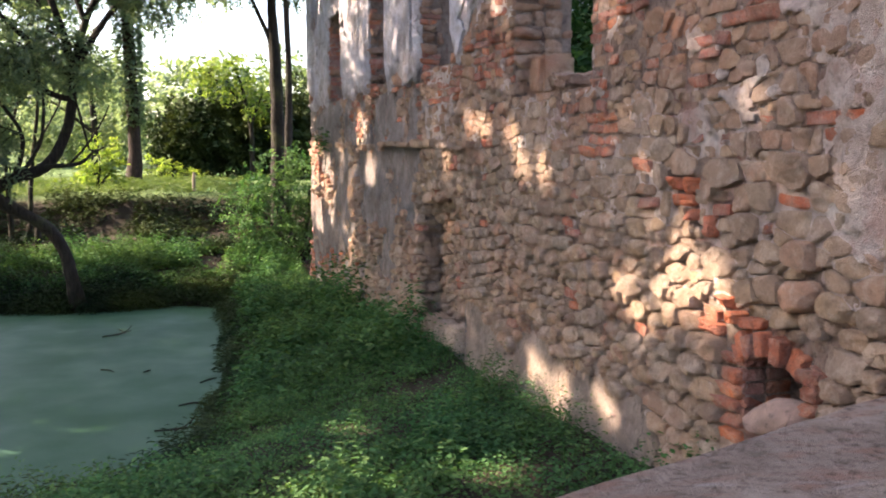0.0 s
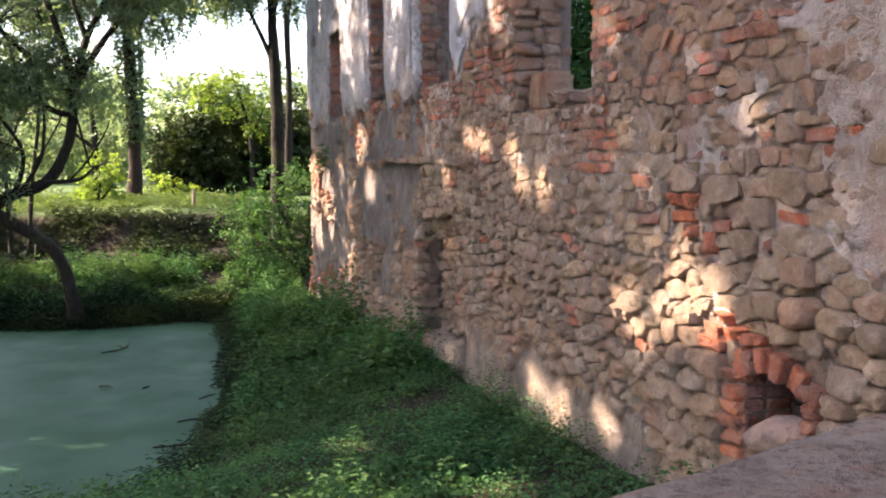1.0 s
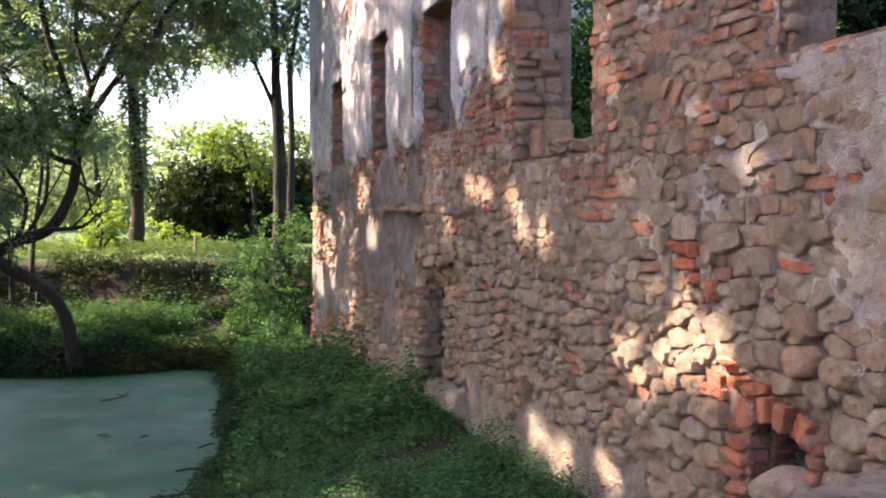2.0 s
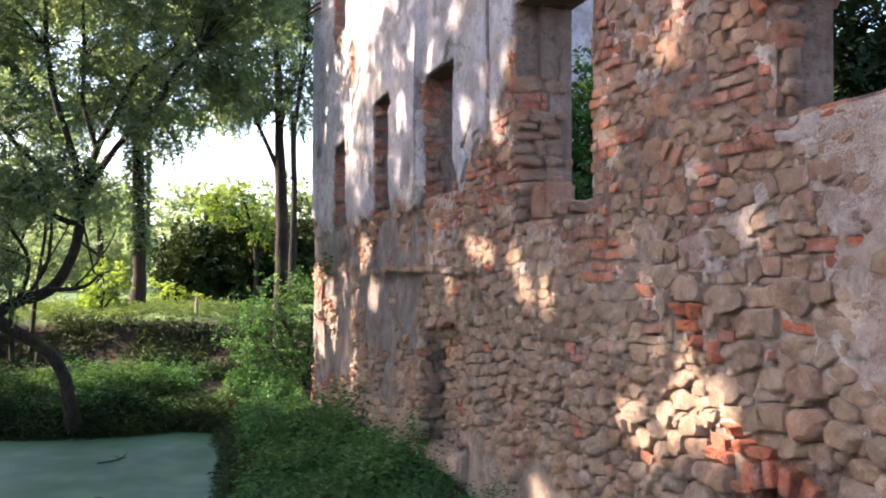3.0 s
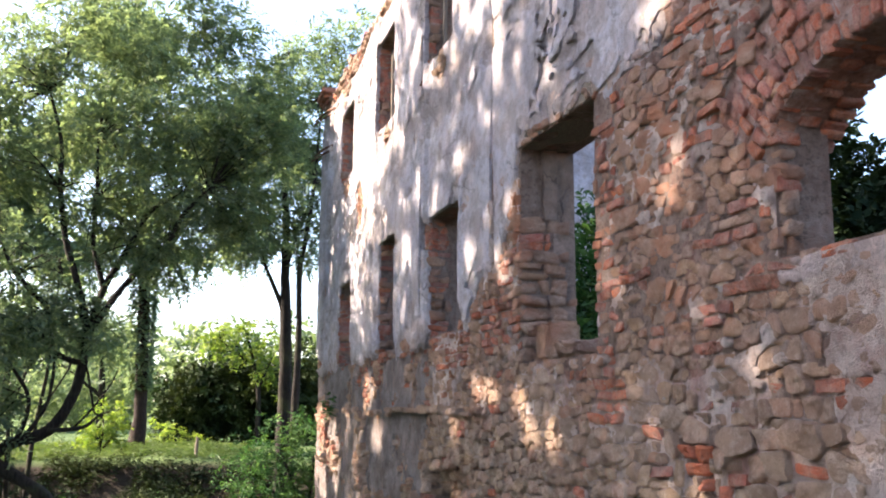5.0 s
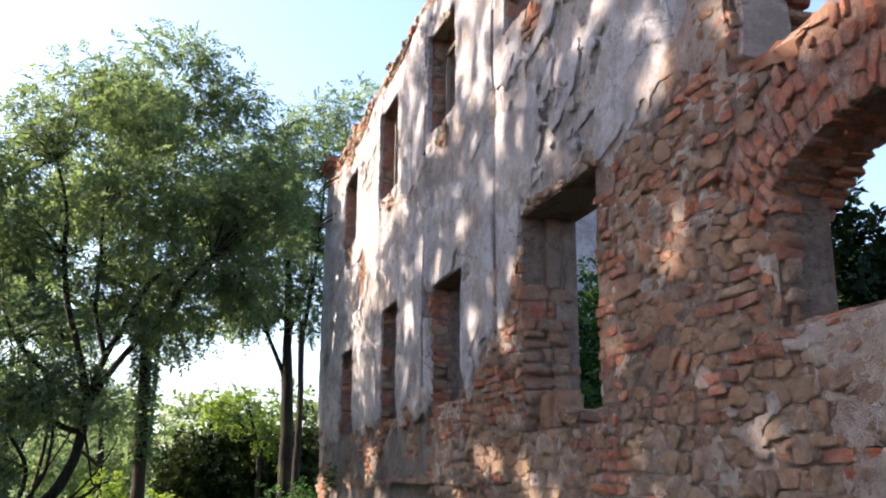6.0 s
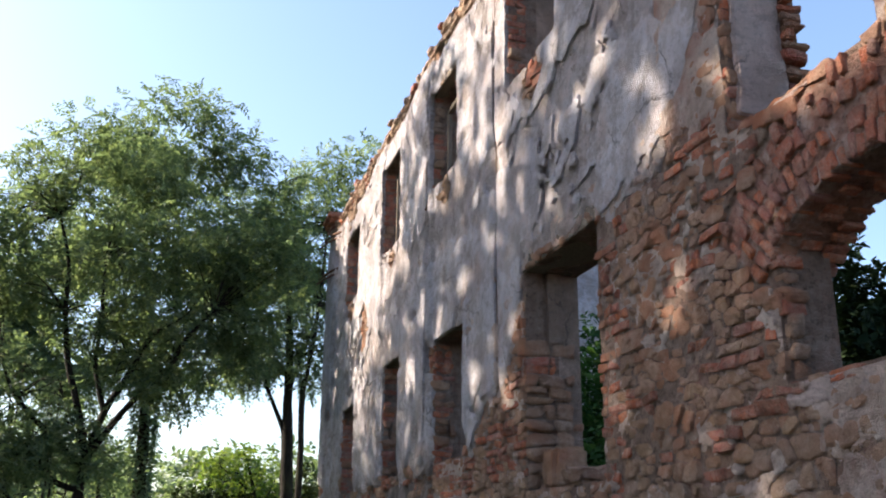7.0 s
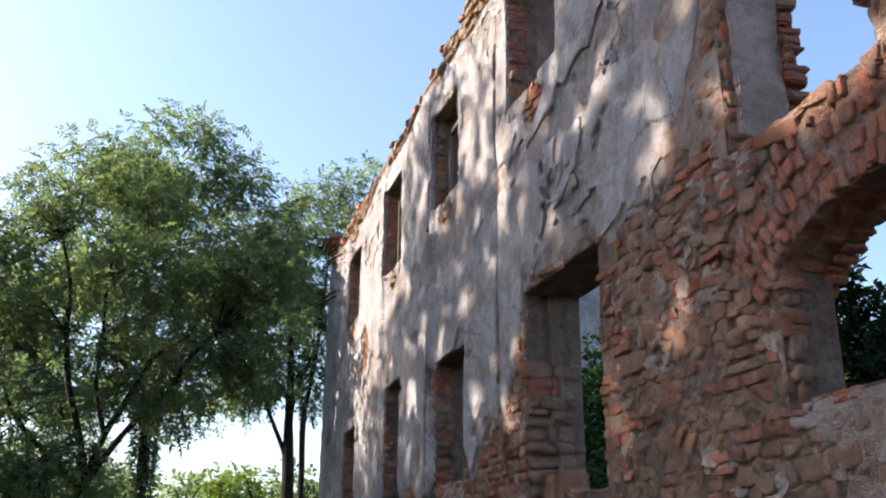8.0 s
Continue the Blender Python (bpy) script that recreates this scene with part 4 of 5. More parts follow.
                low, top = edges[k] + rng.uniform(-0.012, 0.03), edges[k + 1] - 0.014 + rng.uniform(-0.03, 0.02)
                part("voussoir", wedge(ARCH_Y, ARCH_Z, low, top, a0, a1, x0, x1), BRICK_1, arch)


def build_hole():
    """Small drain hole with its brick surround and the loose stone in its mouth."""
    y, z = 4.03, 1.62
    for i in range(9):
        a0, a1 = (-0.62 + 1.2 * (i + o) / 9 for o in (0.06, 0.94))
        part("brick", wedge(y, z, 0.52 + rng.uniform(-0.02, 0.02), 0.64 + rng.uniform(-0.03, 0.03), a0, a1, FACE - rng.uniform(0.0, 0.07), FACE + 0.25), BRICK_RAW if i % 3 else BRICK_1, facade)
    for side, inner in ((1, 4.28), (-1, 3.79)):
        for k in range(6):
            zz = 1.6 + 0.085 * k + (0.05 if side < 0 else 0)
            w = rng.uniform(0.17, 0.27) if side > 0 else rng.uniform(0.09, 0.16)
            a, b = (inner, inner + w) if side > 0 else (inner - w, inner)
            v, f = stone_shape([(a, zz + rng.uniform(-0.01, 0.01)), (b, zz + rng.uniform(-0.01, 0.01)), (b, zz + 0.07), (a, zz + 0.074)], FACE + rng.uniform(-0.01, 0.02), rng.uniform(0.015, 0.06), rng.random() < 0.6, 12, 0.015)
            mesh_object("brick", v, f, BRICK_1, facade)
    z = 1.74
    while z < 2.12:
        h = rng.uniform(0.065, 0.08)
        for x0, x1 in ((FACE, FACE + 0.13), (FACE + 0.14, FACE + 0.3)):
            v, f = stone_shape([(x0, z), (x1, z), (x1, z + h - 0.01), (x0, z + h - 0.01)], HOLE[1], rng.uniform(0.005, 0.02), True, 12, 0.01, "y")
            mesh_object("brick", v, f, BRICK_1, facade)
        z += h
    # block added behind the hole to keep light out, so it stays dark
    part("drain_back", rough_box((BACK - 0.055, 3.6, 1.5), (BACK + 0.25, 4.5, 2.4), 3, 0.02, 0.02, 5.0), MORTAR, facade)
    for a, b, c, d in RAW_BRICKS:
        t = rng.uniform(-0.012, 0.012)
        v, f = stone_shape([(a, c - t), (b, c + t), (b, d + t), (a, d - t)], FACE + rng.uniform(-0.012, 0.0), rng.uniform(0.02, 0.045), False, 12, 0.03)
        mesh_object("brick", v, f, BRICK_RAW, facade, "freshly broken orange brick", crisp=42)
    bm = bmesh.new()
    bmesh.ops.create_icosphere(bm, subdivisions=4, radius=1.0)
    for v in bm.verts:
        v.co += noise.noise_vector(v.co * 1.1) * 0.2 + noise.noise_vector(v.co * 4.0) * 0.045 + noise.noise_vector(v.co * 9.0) * 0.03
        v.co = Vector((v.co.x * 0.14, v.co.y * 0.225, v.co.z * 0.095))
    for f in bm.faces:
        f.smooth = True
    bmesh.ops.rotate(bm, cent=(0, 0, 0), matrix=Matrix.Rotation(radians(-16), 3, "X"), verts=bm.verts)
    bmesh.ops.translate(bm, vec=(FACE - 0.02, 3.93, 1.85), verts=bm.verts)
    tagged(part("loose_stone", bm, PINK_STONE, None), "pale pink rounded stone lying in the mouth of a drain hole", "stone")


def build_details():
    """Ledge, lintels, blocks and ragged top of the facade."""
    y = 8.7
    while y < Y_END:
        w = rng.uniform(0.18, 0.5)
        if rng.random() < 0.85:
            z = 3.22 + rng.uniform(-0.04, 0.04)
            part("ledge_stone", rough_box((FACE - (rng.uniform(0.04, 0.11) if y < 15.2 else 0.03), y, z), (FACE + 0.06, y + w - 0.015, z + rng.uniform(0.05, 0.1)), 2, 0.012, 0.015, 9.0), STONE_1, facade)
        y += w
    for n, (a, b, c, d) in enumerate(OPENINGS[:8]):
        lo = 0.22 if n == 3 else 0.1
        part("lintel", rough_box((FACE + 0.015, a - 0.12, d), (FACE + 0.5, b + 0.12, d + lo), 5, 0.004, 0.012, 6.0), TIMBER if n in (3, 6) else MORTAR, facade, "dark timber lintel" if n in (3, 6) else "")
    part("sill_block", rough_box((FACE - 0.02, 6.6, 3.64), (FACE + 0.4, 6.95, 3.80), 6, 0.05, 0.05, 7.0), STONE_1, facade)
    part("jamb_block", rough_box((FACE + 0.14, 7.42, 3.66), (FACE + 0.46, 7.735, 4.02), 6, 0.035, 0.04, 7.0), STONE_1, facade)
    part("reveal_panel", rough_box((FACE + 0.06, 4.31, 5.62), (FACE + 0.41, 4.36, 9.3), 14, 0.04, 0.012, 5.0), PINK_LIME, facade, "pale pinkish plaster left on the reveal")
    part("reveal_panel", rough_box((FACE + 0.22, 7.68, 4.95), (FACE + 0.36, 7.73, 5.6), 3, 0.01, 0.01, 8.0), REVEAL, facade)
    for a, b in ((9.35, 9.85), (9.0, 9.4), (9.8, 10.3)):
        part("niche_stone", rough_box((FACE - 0.12, a, 1.12), (FACE + 0.15, b, 1.3 + rng.uniform(0, 0.06)), 3, 0.03, 0.03, 6.0), STONE_1, facade)
    for layer in range(4):
        y = 4.4 + 0.07 * layer
        while y < Y_END - 0.05:
            w, h = rng.uniform(0.1, 0.34), rng.uniform(0.05, 0.1)
            rise = 0.13 + 0.2 * noise.noise((y * 0.9, 0, 0)) + 0.28 * min(1.0, max(0.0, (11 - y) / 1.5))
            z = TOP - 0.03 + 0.085 * layer
            if z < TOP + rise and rng.random() < 0.92 - 0.12 * layer:
                lo = (FACE - rng.uniform(-0.05, 0.06), y, z + rng.uniform(-0.01, 0.01))
                part("coping_stone", rough_box(lo, (FACE + rng.uniform(0.3, 0.5), y + w - 0.012, z + h), 2, 0.024, 0.014, 8.0), BRICK_1 if rng.random() < 0.08 else STONE_1, facade)
            y += w
    for k in range(3):
        part("cornice_brick", rough_box((FACE - 0.18 + 0.05 * k, 18.2 + 0.1 * k, TOP + 0.05 + 0.1 * (2 - k)), (FACE + 0.3, 18.98 - 0.04 * k, TOP + 0.15 + 0.1 * (2 - k)), 2, 0.012, 0.012, 9.0), BRICK_1, facade)
    z = 5.55
    while z < 9.2:
        h = rng.uniform(0.04, 0.1)
        out = rng.uniform(-0.05, 0.05)
        part("edge_stone", rough_box((FACE + 0.40, 4.30 - out, z), (FACE + 0.52 + rng.uniform(-0.04, 0.05), 4.45, z + h - 0.01), 2, 0.03, 0.012, 9.0), STONE_1 if rng.random() < 0.7 else BRICK_1, facade)
        if rng.random() < 0.7:
            part("edge_stone", rough_box((FACE + 0.02, 3.0, z), (FACE + 0.5, 3.12 + rng.uniform(0.0, 0.16), z + h), 2, 0.02, 0.02, 8.0), STONE_1, facade)
        z += h
    y = 3.1
    while y < 4.3:
        w = rng.uniform(0.12, 0.3)
        part("coping_stone", rough_box((FACE + rng.uniform(-0.02, 0.04), y, 5.45), (FACE + 0.45, y + w, 5.51 + rng.uniform(0.0, 0.05)), 3, 0.035, 0.02, 9.0), STONE_1, facade)
        y += w
    for z, k in ((9.28, 0), (9.18, 1), (8.52, 0), (8.42, 1)):
        v, f = tube([(FACE + 0.06, 17.55 + 0.1 * k, z - 0.1), (FACE - 0.09, 18.1, z - 0.03), (FACE - 0.2 - 0.05 * k, 18.95, z)], [0.03, 0.026, 0.018], 6)
        tagged(mesh_object("iron_spike", v, f, IRON), "thin rusted iron spike set in the facade's corner", "spike", "spikes in the corner")
    v, f = tube([(FACE, 11.02, 7.42), (FACE - 0.05, 11.02, 7.36), (FACE - 0.05, 10.98, 7.33), (FACE - 0.05, 10.94, 7.36), (FACE, 10.94, 7.42)], [0.012] * 5, 6)
    tagged(mesh_object("iron_hook", v, f, IRON), "small rusted iron hook in the plaster", "hook")
    frame_thing = thing("window_frame", "remains of a grey timber window frame in the opening", "window frame")
    part("post", rough_box((FACE + 0.16, 10.70, 7.56), (FACE + 0.21, 10.75, 8.66), 2, 0.003, 0.004), TIMBER, frame_thing)
    bm = rough_box((FACE + 0.16, 9.78, 8.60), (FACE + 0.22, 10.78, 8.655), 3, 0.004, 0.004)
    part("rail", bm, TIMBER, frame_thing)
    frame_two = thing("window_frame", "remains of a grey timber window frame in the opening", "window frame")
    part("post", rough_box((FACE + 0.16, 13.50, 7.51), (FACE + 0.21, 13.55, 8.86), 2, 0.003, 0.004), TIMBER, frame_two)


build_jambs()
build_arch()
build_hole()
build_details()


# ---- gaps cut in the foliage to let the sun onto chosen spots ----
SUN_GAPS = [  # where the sun comes through to the facade: y, z, reach along y, reach along z
    (18.0, 3.05, 0.7, 0.3), (17.3, 2.8, 0.7, 0.4), (18.2, 2.45, 0.6, 0.4), (16.7, 2.35, 0.3, 0.45), (17.9, 1.9, 0.4, 0.3), (13.38, 2.9, 0.3, 0.18), (14.0, 3.52, 0.4, 0.22), (9.5, 3.02, 0.12, 0.1), (8.6, 3.42, 0.3, 0.1), (7.7, 3.33, 0.2, 0.12),
    (7.43, 3.13, 0.15, 0.12), (6.95, 3.0, 0.14, 0.12), (5.55, 2.22, 0.14, 0.08), (5.26, 2.1, 0.15, 0.1), (5.0, 2.36, 0.12, 0.1), (4.77, 2.42, 0.1, 0.12),
]
LOW_GAPS = [  # and those lower down, high up and on the bank
    (4.48, 2.42, 0.1, 0.1), (4.85, 2.68, 0.12, 0.08), (7.15, 1.4, 0.2, 0.16), (6.67, 1.26, 0.18, 0.2), (5.9, 1.36, 0.12, 0.1), (4.2, 3.45, 0.06, 0.04), (5.0, 4.77, 0.16, 0.07),
    (5.2, -0.2, 0.4, 0.14), (6.87, -0.23, 0.25, 0.1), (5.2, 0.4, 0.25, 0.12), (4.7, -0.6, 0.25, 0.1), (18.1, 0.4, 0.6, 0.3), (3.5, 5.55, 0.5, 0.2), (17.2, 9.2, 0.8, 0.5),
    (16.4, -2.7, 0.9, -0.03), (15.6, -2.55, 0.5, -0.035), (17.2, -2.8, 0.5, -0.035),
]


def shading(p, loose=0.0):
    """True where a leaf would not stand in one of the gaps."""
    s = np.array(TO_SUN)
    t = (p[:, 0] - FACE) / s[0]
    hit = p - s * t[:, None]
    y, z = hit[:, 1], hit[:, 2]
    ok = np.ones(len(p), bool)
    ragged_y, ragged_z = y + 0.16 * value_noise(y * 3.1, z * 3.1, 350, 2), z + 0.16 * value_noise(y * 3.1, z * 3.1, 360, 2)
    for cy, cz, ry, rz in SUN_GAPS + LOW_GAPS:
        ok &= ((ragged_y - cy) / (ry + 0.08)) ** 2 + ((ragged_z - cz) / (rz + 0.08)) ** 2 > 1
    u, v = y + 0.35 * value_noise(y * 1.1, z * 1.1, 330, 2), z + 0.35 * value_noise(y * 1.1, z * 1.1, 340, 2)
    fleck = value_noise(u * 3.6 + 1.0 * v, v * 3.5, 301, 2, 0.6) + 0.3 * value_noise(u * 0.5, v * 0.5, 305, 2)
    limit = np.interp(z, [0.3, 3.9, 4.6, 5.6, 9], [1.2, 1.1, 0.42, 0.22, 0.12]) + 0.8 * (y < 6.1) * (z < 5.7) + np.interp(y, [6.5, 9.0, 11.0, 13.0], [0.2, 0.0, 0.04, 0.18])
    limit = np.where(z < -0.2, 9.0, limit)
    if not loose:
        limit = np.where(y > 18.9, 0.05, limit)
    return ok & (fleck < limit + loose)


# ---- trees ----
def build_tree(name, label, limbs, blobs, per_m3, leaf=(0.11, 0.042), mat=LEAF_TREE, bark=BARK, spread=0.34, leaflets=9, keep=0.72, cell=0.55, twigs=60, gaps=None, thin=None, puff=0):
    tree = thing(name, label, "tree", at=(0, 0, 0))
    tubes = [tube(p, r, 9, 0.25) for p, r in limbs]
    ends = [Vector(p[-1]) for p, r in limbs] + [Vector(p[len(p) // 2]) for p, r in limbs]
    pts, out = blob_points(blobs, per_m3)
    pts, out = clumped(pts, out, cell, keep)
    if thin:
        ok = (pts[:, 2] > thin[0]) | (nrng.uniform(0, 1, len(pts)) < thin[1])
        pts, out = pts[ok], out[ok]
    if puff:
        hubs = pts
        off = nrng.normal(0, 1, (len(pts) * puff, 3)) * np.array([0.23, 0.23, 0.13]) * np.repeat(nrng.uniform(0.6, 1.35, (len(pts), 1)), puff, 0)
        pts, out = np.repeat(pts, puff, 0) + off, unit(off) + 0.6 * np.repeat(out, puff, 0)
    for k in nrng.integers(0, len(pts), twigs):
        p = Vector(hubs[k // puff] if puff else pts[k])
        e = min(ends, key=lambda q: (q - p).length + rng.uniform(0, 0.6))
        if (e - p).length > 1.9:
            continue
        m = (p + e) / 2 + Vector((rng.uniform(-.2, .2), rng.uniform(-.2, .2), rng.uniform(0, .35)))
        tubes.append(tube([e, m, p], [0.018, 0.011, 0.004], 5))
    v, f = join_tubes(tubes)
    mesh_object("trunk", v, f, bark, tree)
    b, a, u, l = sprays(pts, out, leaflets, leaf[0], spread)
    if gaps:
        ok = gaps(b + unit(a) * l[:, None] * 0.5)
        b, a, u, l = b[ok], a[ok], u[ok], l[ok]
    leaves("crown", b, a, u, l, l * (leaf[1] / leaf[0]), mat, tree)
    return tree


LEANING_TRUNK = [
    ([(-1.55, 19.9, 0.0), (-1.6, 19.6, 0.55), (-1.7, 19.53, 1.13), (-1.91, 19.51, 1.58), (-2.25, 19.47, 1.89), (-2.68, 19.42, 2.15), (-2.98, 19.38, 2.37)], [0.24, 0.19, 0.16, 0.15, 0.15, 0.16, 0.17]),
    ([(-2.98, 19.38, 2.37), (-2.61, 19.43, 2.65), (-2.01, 19.5, 2.89), (-1.64, 19.53, 3.49), (-1.48, 19.54, 4.13), (-1.44, 19.55, 4.78)], [0.17, 0.15, 0.14, 0.13, 0.12, 0.12]),
    ([(-1.44, 19.55, 4.78), (-1.65, 19.53, 5.62), (-1.96, 19.5, 6.59), (-2.13, 19.48, 7.59), (-2.17, 19.48, 8.51), (-2.46, 19.44, 9.56)], [0.10, 0.09, 0.08, 0.07, 0.05, 0.03]),
]
LEANING_BOUGHS = [
    ([(-1.44, 19.55, 4.78), (-1.19, 19.56, 5.65), (-0.76, 19.59, 6.56), (-0.41, 19.6, 7.27), (0.17, 19.6, 7.67)], [0.09, 0.085, 0.075, 0.06, 0.03]),
    ([(-1.44, 19.5, 4.7), (-1.0, 19.37, 5.42), (-0.64, 19.39, 5.92), (-0.06, 19.4, 6.57), (0.21, 19.4, 7.16), (0.71, 19.39, 7.78)], [0.09, 0.08, 0.075, 0.07, 0.06, 0.03]),
    ([(-1.46, 19.6, 4.6), (-2.12, 19.69, 5.19), (-2.8, 19.6, 5.85), (-3.14, 19.55, 6.52)], [0.08, 0.07, 0.06, 0.03]),
]
LEANING_LIMBS = [
    ([(-1.19, 19.56, 5.65), (-1.45, 19.55, 6.51), (-1.45, 19.55, 7.42), (-1.5, 19.54, 8.71)], [0.07, 0.06, 0.05, 0.03]),
    ([(-2.01, 19.4, 2.89), (-1.38, 19.15, 2.95), (-1.12, 19.17, 3.16), (-0.91, 19.18, 3.25)], [0.06, 0.045, 0.03, 0.012]),
    ([(-3.3, 19.3, 5.2), (-2.69, 19.31, 4.84), (-2.16, 19.38, 4.46), (-1.79, 19.42, 4.25), (-1.5, 19.5, 4.17)], [0.03, 0.05, 0.06, 0.07, 0.08]),
]
LEANING_SHOOTS = [
    ([(-2.98, 19.35, 4.5), (-2.72, 19.31, 4.08), (-2.38, 19.35, 3.51), (-2.44, 19.35, 2.97), (-2.6, 19.35, 2.63)], [0.02, 0.04, 0.05, 0.055, 0.07]),
    ([(-1.45, 19.5, 4.2), (-1.38, 19.45, 4.0), (-1.27, 19.46, 3.52), (-1.18, 19.46, 3.2), (-0.92, 19.48, 3.27)], [0.03, 0.03, 0.028, 0.024, 0.01]),
    ([(-2.41, 19.38, 2.76), (-2.08, 19.39, 3.31), (-2.0, 19.4, 3.78), (-2.0, 19.4, 4.33), (-2.2, 19.4, 5.1)], [0.05, 0.045, 0.04, 0.03, 0.015]),
]
LEANING_TWIGS = [
    ([(-1.58, 19.44, 2.92), (-1.24, 19.46, 3.31), (-0.93, 19.48, 3.8), (-0.82, 19.48, 4.08)], [0.035, 0.028, 0.02, 0.01]),
    ([(-2.98, 19.38, 2.37), (-3.3, 19.3, 3.2), (-3.4, 19.2, 4.4), (-3.6, 19.2, 6.0)], [0.13, 0.1, 0.08, 0.04]),
]
CROWN_TOP = [  # x, y, z and reach of each leafy mass
    (-0.9, 19.6, 12.4, 0.5, 0.6, 0.4), (0.2, 19.6, 12.3, 0.5, 0.6, 0.5), (-1.3, 19.6, 11.6, 0.9, 1.2, 0.6), (0.3, 19.7, 11.5, 0.8, 1, 0.8), (1, 19.7, 11.4, 0.5, 0.8, 0.8),
    (-2.2, 19.4, 11.2, 0.7, 1, 0.7), (-0.7, 19.6, 10.8, 1.3, 1.8, 1), (0.9, 19.6, 10.4, 0.7, 1.2, 0.9), (-2.7, 19.4, 10.3, 1, 1.6, 0.9), (2, 19.5, 10.2, 0.6, 0.8, 0.6),
    (1.9, 19.8, 9.6, 0.6, 0.9, 0.8), (-3.6, 19.3, 9.2, 0.9, 1.6, 1), (0.2, 19.6, 9.2, 1.2, 1.8, 1.1), (2.4, 19.4, 9.1, 0.6, 0.8, 0.7), (-1.4, 19.5, 9, 1.4, 2, 1),
]
CROWN_MIDDLE = [  # x, y, z and reach of each leafy mass
    (1.3, 19.7, 9, 0.8, 1.2, 0.8), (-4.5, 19.4, 9.3, 0.8, 1.2, 1.1), (1.9, 19.5, 8.3, 0.8, 0.9, 0.7), (1.2, 19.6, 8.2, 0.6, 0.9, 0.5), (-0.2, 19.7, 7.8, 1.3, 1.6, 0.6),
    (-3.1, 19.4, 7.7, 0.9, 1.5, 0.8), (0.7, 19.5, 7.6, 0.6, 0.8, 0.5), (1.5, 19.5, 7.6, 0.6, 0.8, 0.45), (-1.7, 19.6, 7.3, 0.8, 1.4, 0.7), (1.4, 19.5, 7, 0.5, 0.6, 0.3),
    (-0.6, 19.6, 6.9, 0.9, 1.2, 0.5), (0.9, 19.5, 6.9, 0.6, 0.7, 0.4), (0.3, 19.5, 6.7, 0.7, 0.7, 0.4), (-0.4, 19.3, 6.5, 0.6, 0.7, 0.4), (-2.9, 19.4, 6.2, 0.8, 1.4, 0.8),
]
CROWN_LOW = [  # x, y, z and reach of each leafy mass
    (-1.9, 19.5, 6.1, 0.7, 0.9, 0.45), (0.1, 19.5, 6.1, 0.5, 0.6, 0.35), (-0.3, 19.3, 6, 0.5, 0.7, 0.35), (-2.3, 19.4, 5.6, 0.8, 1.2, 0.5), (-0.8, 19.3, 5.6, 0.5, 0.8, 0.35),
    (-2.6, 19.5, 5.4, 0.7, 0.9, 0.5), (-1.5, 19.3, 5.3, 0.7, 1, 0.4), (-3.4, 19.4, 5.2, 0.6, 1, 0.6), (-2.8, 19.4, 4.6, 0.6, 1.2, 0.6), (-2.2, 19.3, 4.6, 0.6, 0.9, 0.35),
    (-1, 19.4, 4.6, 0.45, 0.5, 0.3), (-3.1, 19.4, 3.7, 0.4, 0.8, 0.5), (-3, 19.3, 3.2, 0.35, 0.6, 0.4),
    (-3.3, 19.1, 4.3, 0.7, 0.6, 0.5), (-2.4, 19.1, 5.1, 0.6, 0.6, 0.4), (-1.5, 19.1, 5.9, 0.6, 0.6, 0.4), (-3.5, 19.1, 5.8, 0.7, 0.6, 0.5),
]
build_tree("leaning_tree", "broad leafy tree with dark limbs arching over the pond", [(p, [0.78 * w for w in r]) for p, r in LEANING_TRUNK + LEANING_BOUGHS + LEANING_LIMBS + LEANING_SHOOTS + LEANING_TWIGS], CROWN_TOP + CROWN_MIDDLE + CROWN_LOW,
    3.7, leaf=(0.12, 0.05), bark=BARK_DARK, twigs=320, spread=0.3, gaps=lambda q: shading(q, 0.25), keep=1.0, thin=(7.2, 0.66), puff=18)
build_tree("ash_tree", "tall straight ash tree on the far bank", [
    ([(-0.71, 33, 1.9), (-0.62, 33, 3.13), (-0.67, 33, 5.36), (-0.72, 33, 7.6), (-0.85, 33, 10.2), (-1.3, 33, 13.0), (-1.6, 33, 15.5)], [0.34, 0.22, 0.2, 0.18, 0.16, 0.12, 0.06]),
    ([(-0.72, 33, 7.6), (0.4, 33, 9.6), (1.1, 33, 11.5)], [0.13, 0.09, 0.04]),
    ([(-0.85, 33, 8.8), (-2.2, 33, 10.6), (-3.0, 33, 12.6)], [0.13, 0.09, 0.04]),
], [(-1.5, 33, 15.8, 1.9, 2.0, 1.6), (-3.2, 33, 12.8, 1.7, 2.0, 1.6), (0.9, 33, 12.4, 1.7, 2.0, 1.6), (-0.9, 33, 10.2, 1.2, 1.5, 1.0), (0.7, 33, 8.6, 1.0, 1.2, 0.7), (-3.2, 33, 8.4, 1.5, 1.6, 1.2), (-5.2, 33, 10.5, 1.8, 2, 2.4)],
    3.4, leaf=(0.2, 0.085), spread=0.45, twigs=90, keep=1.0, bark=BARK_RED, puff=14)
ash = [o for o in scene.collection.objects if o.name == "ash_tree"][0]
k = 3600
a, h = nrng.uniform(0, 6.28, k), nrng.uniform(4.0, 10.5, k)
r = 0.23 + np.abs(nrng.normal(0, 0.16, k)) * (0.5 + value_noise(h * 1.2, a * 0.6, 311))
base = np.stack([-0.7 + r * np.cos(a), 33 + r * np.sin(a), h], -1)
l = nrng.uniform(0.12, 0.22, k)
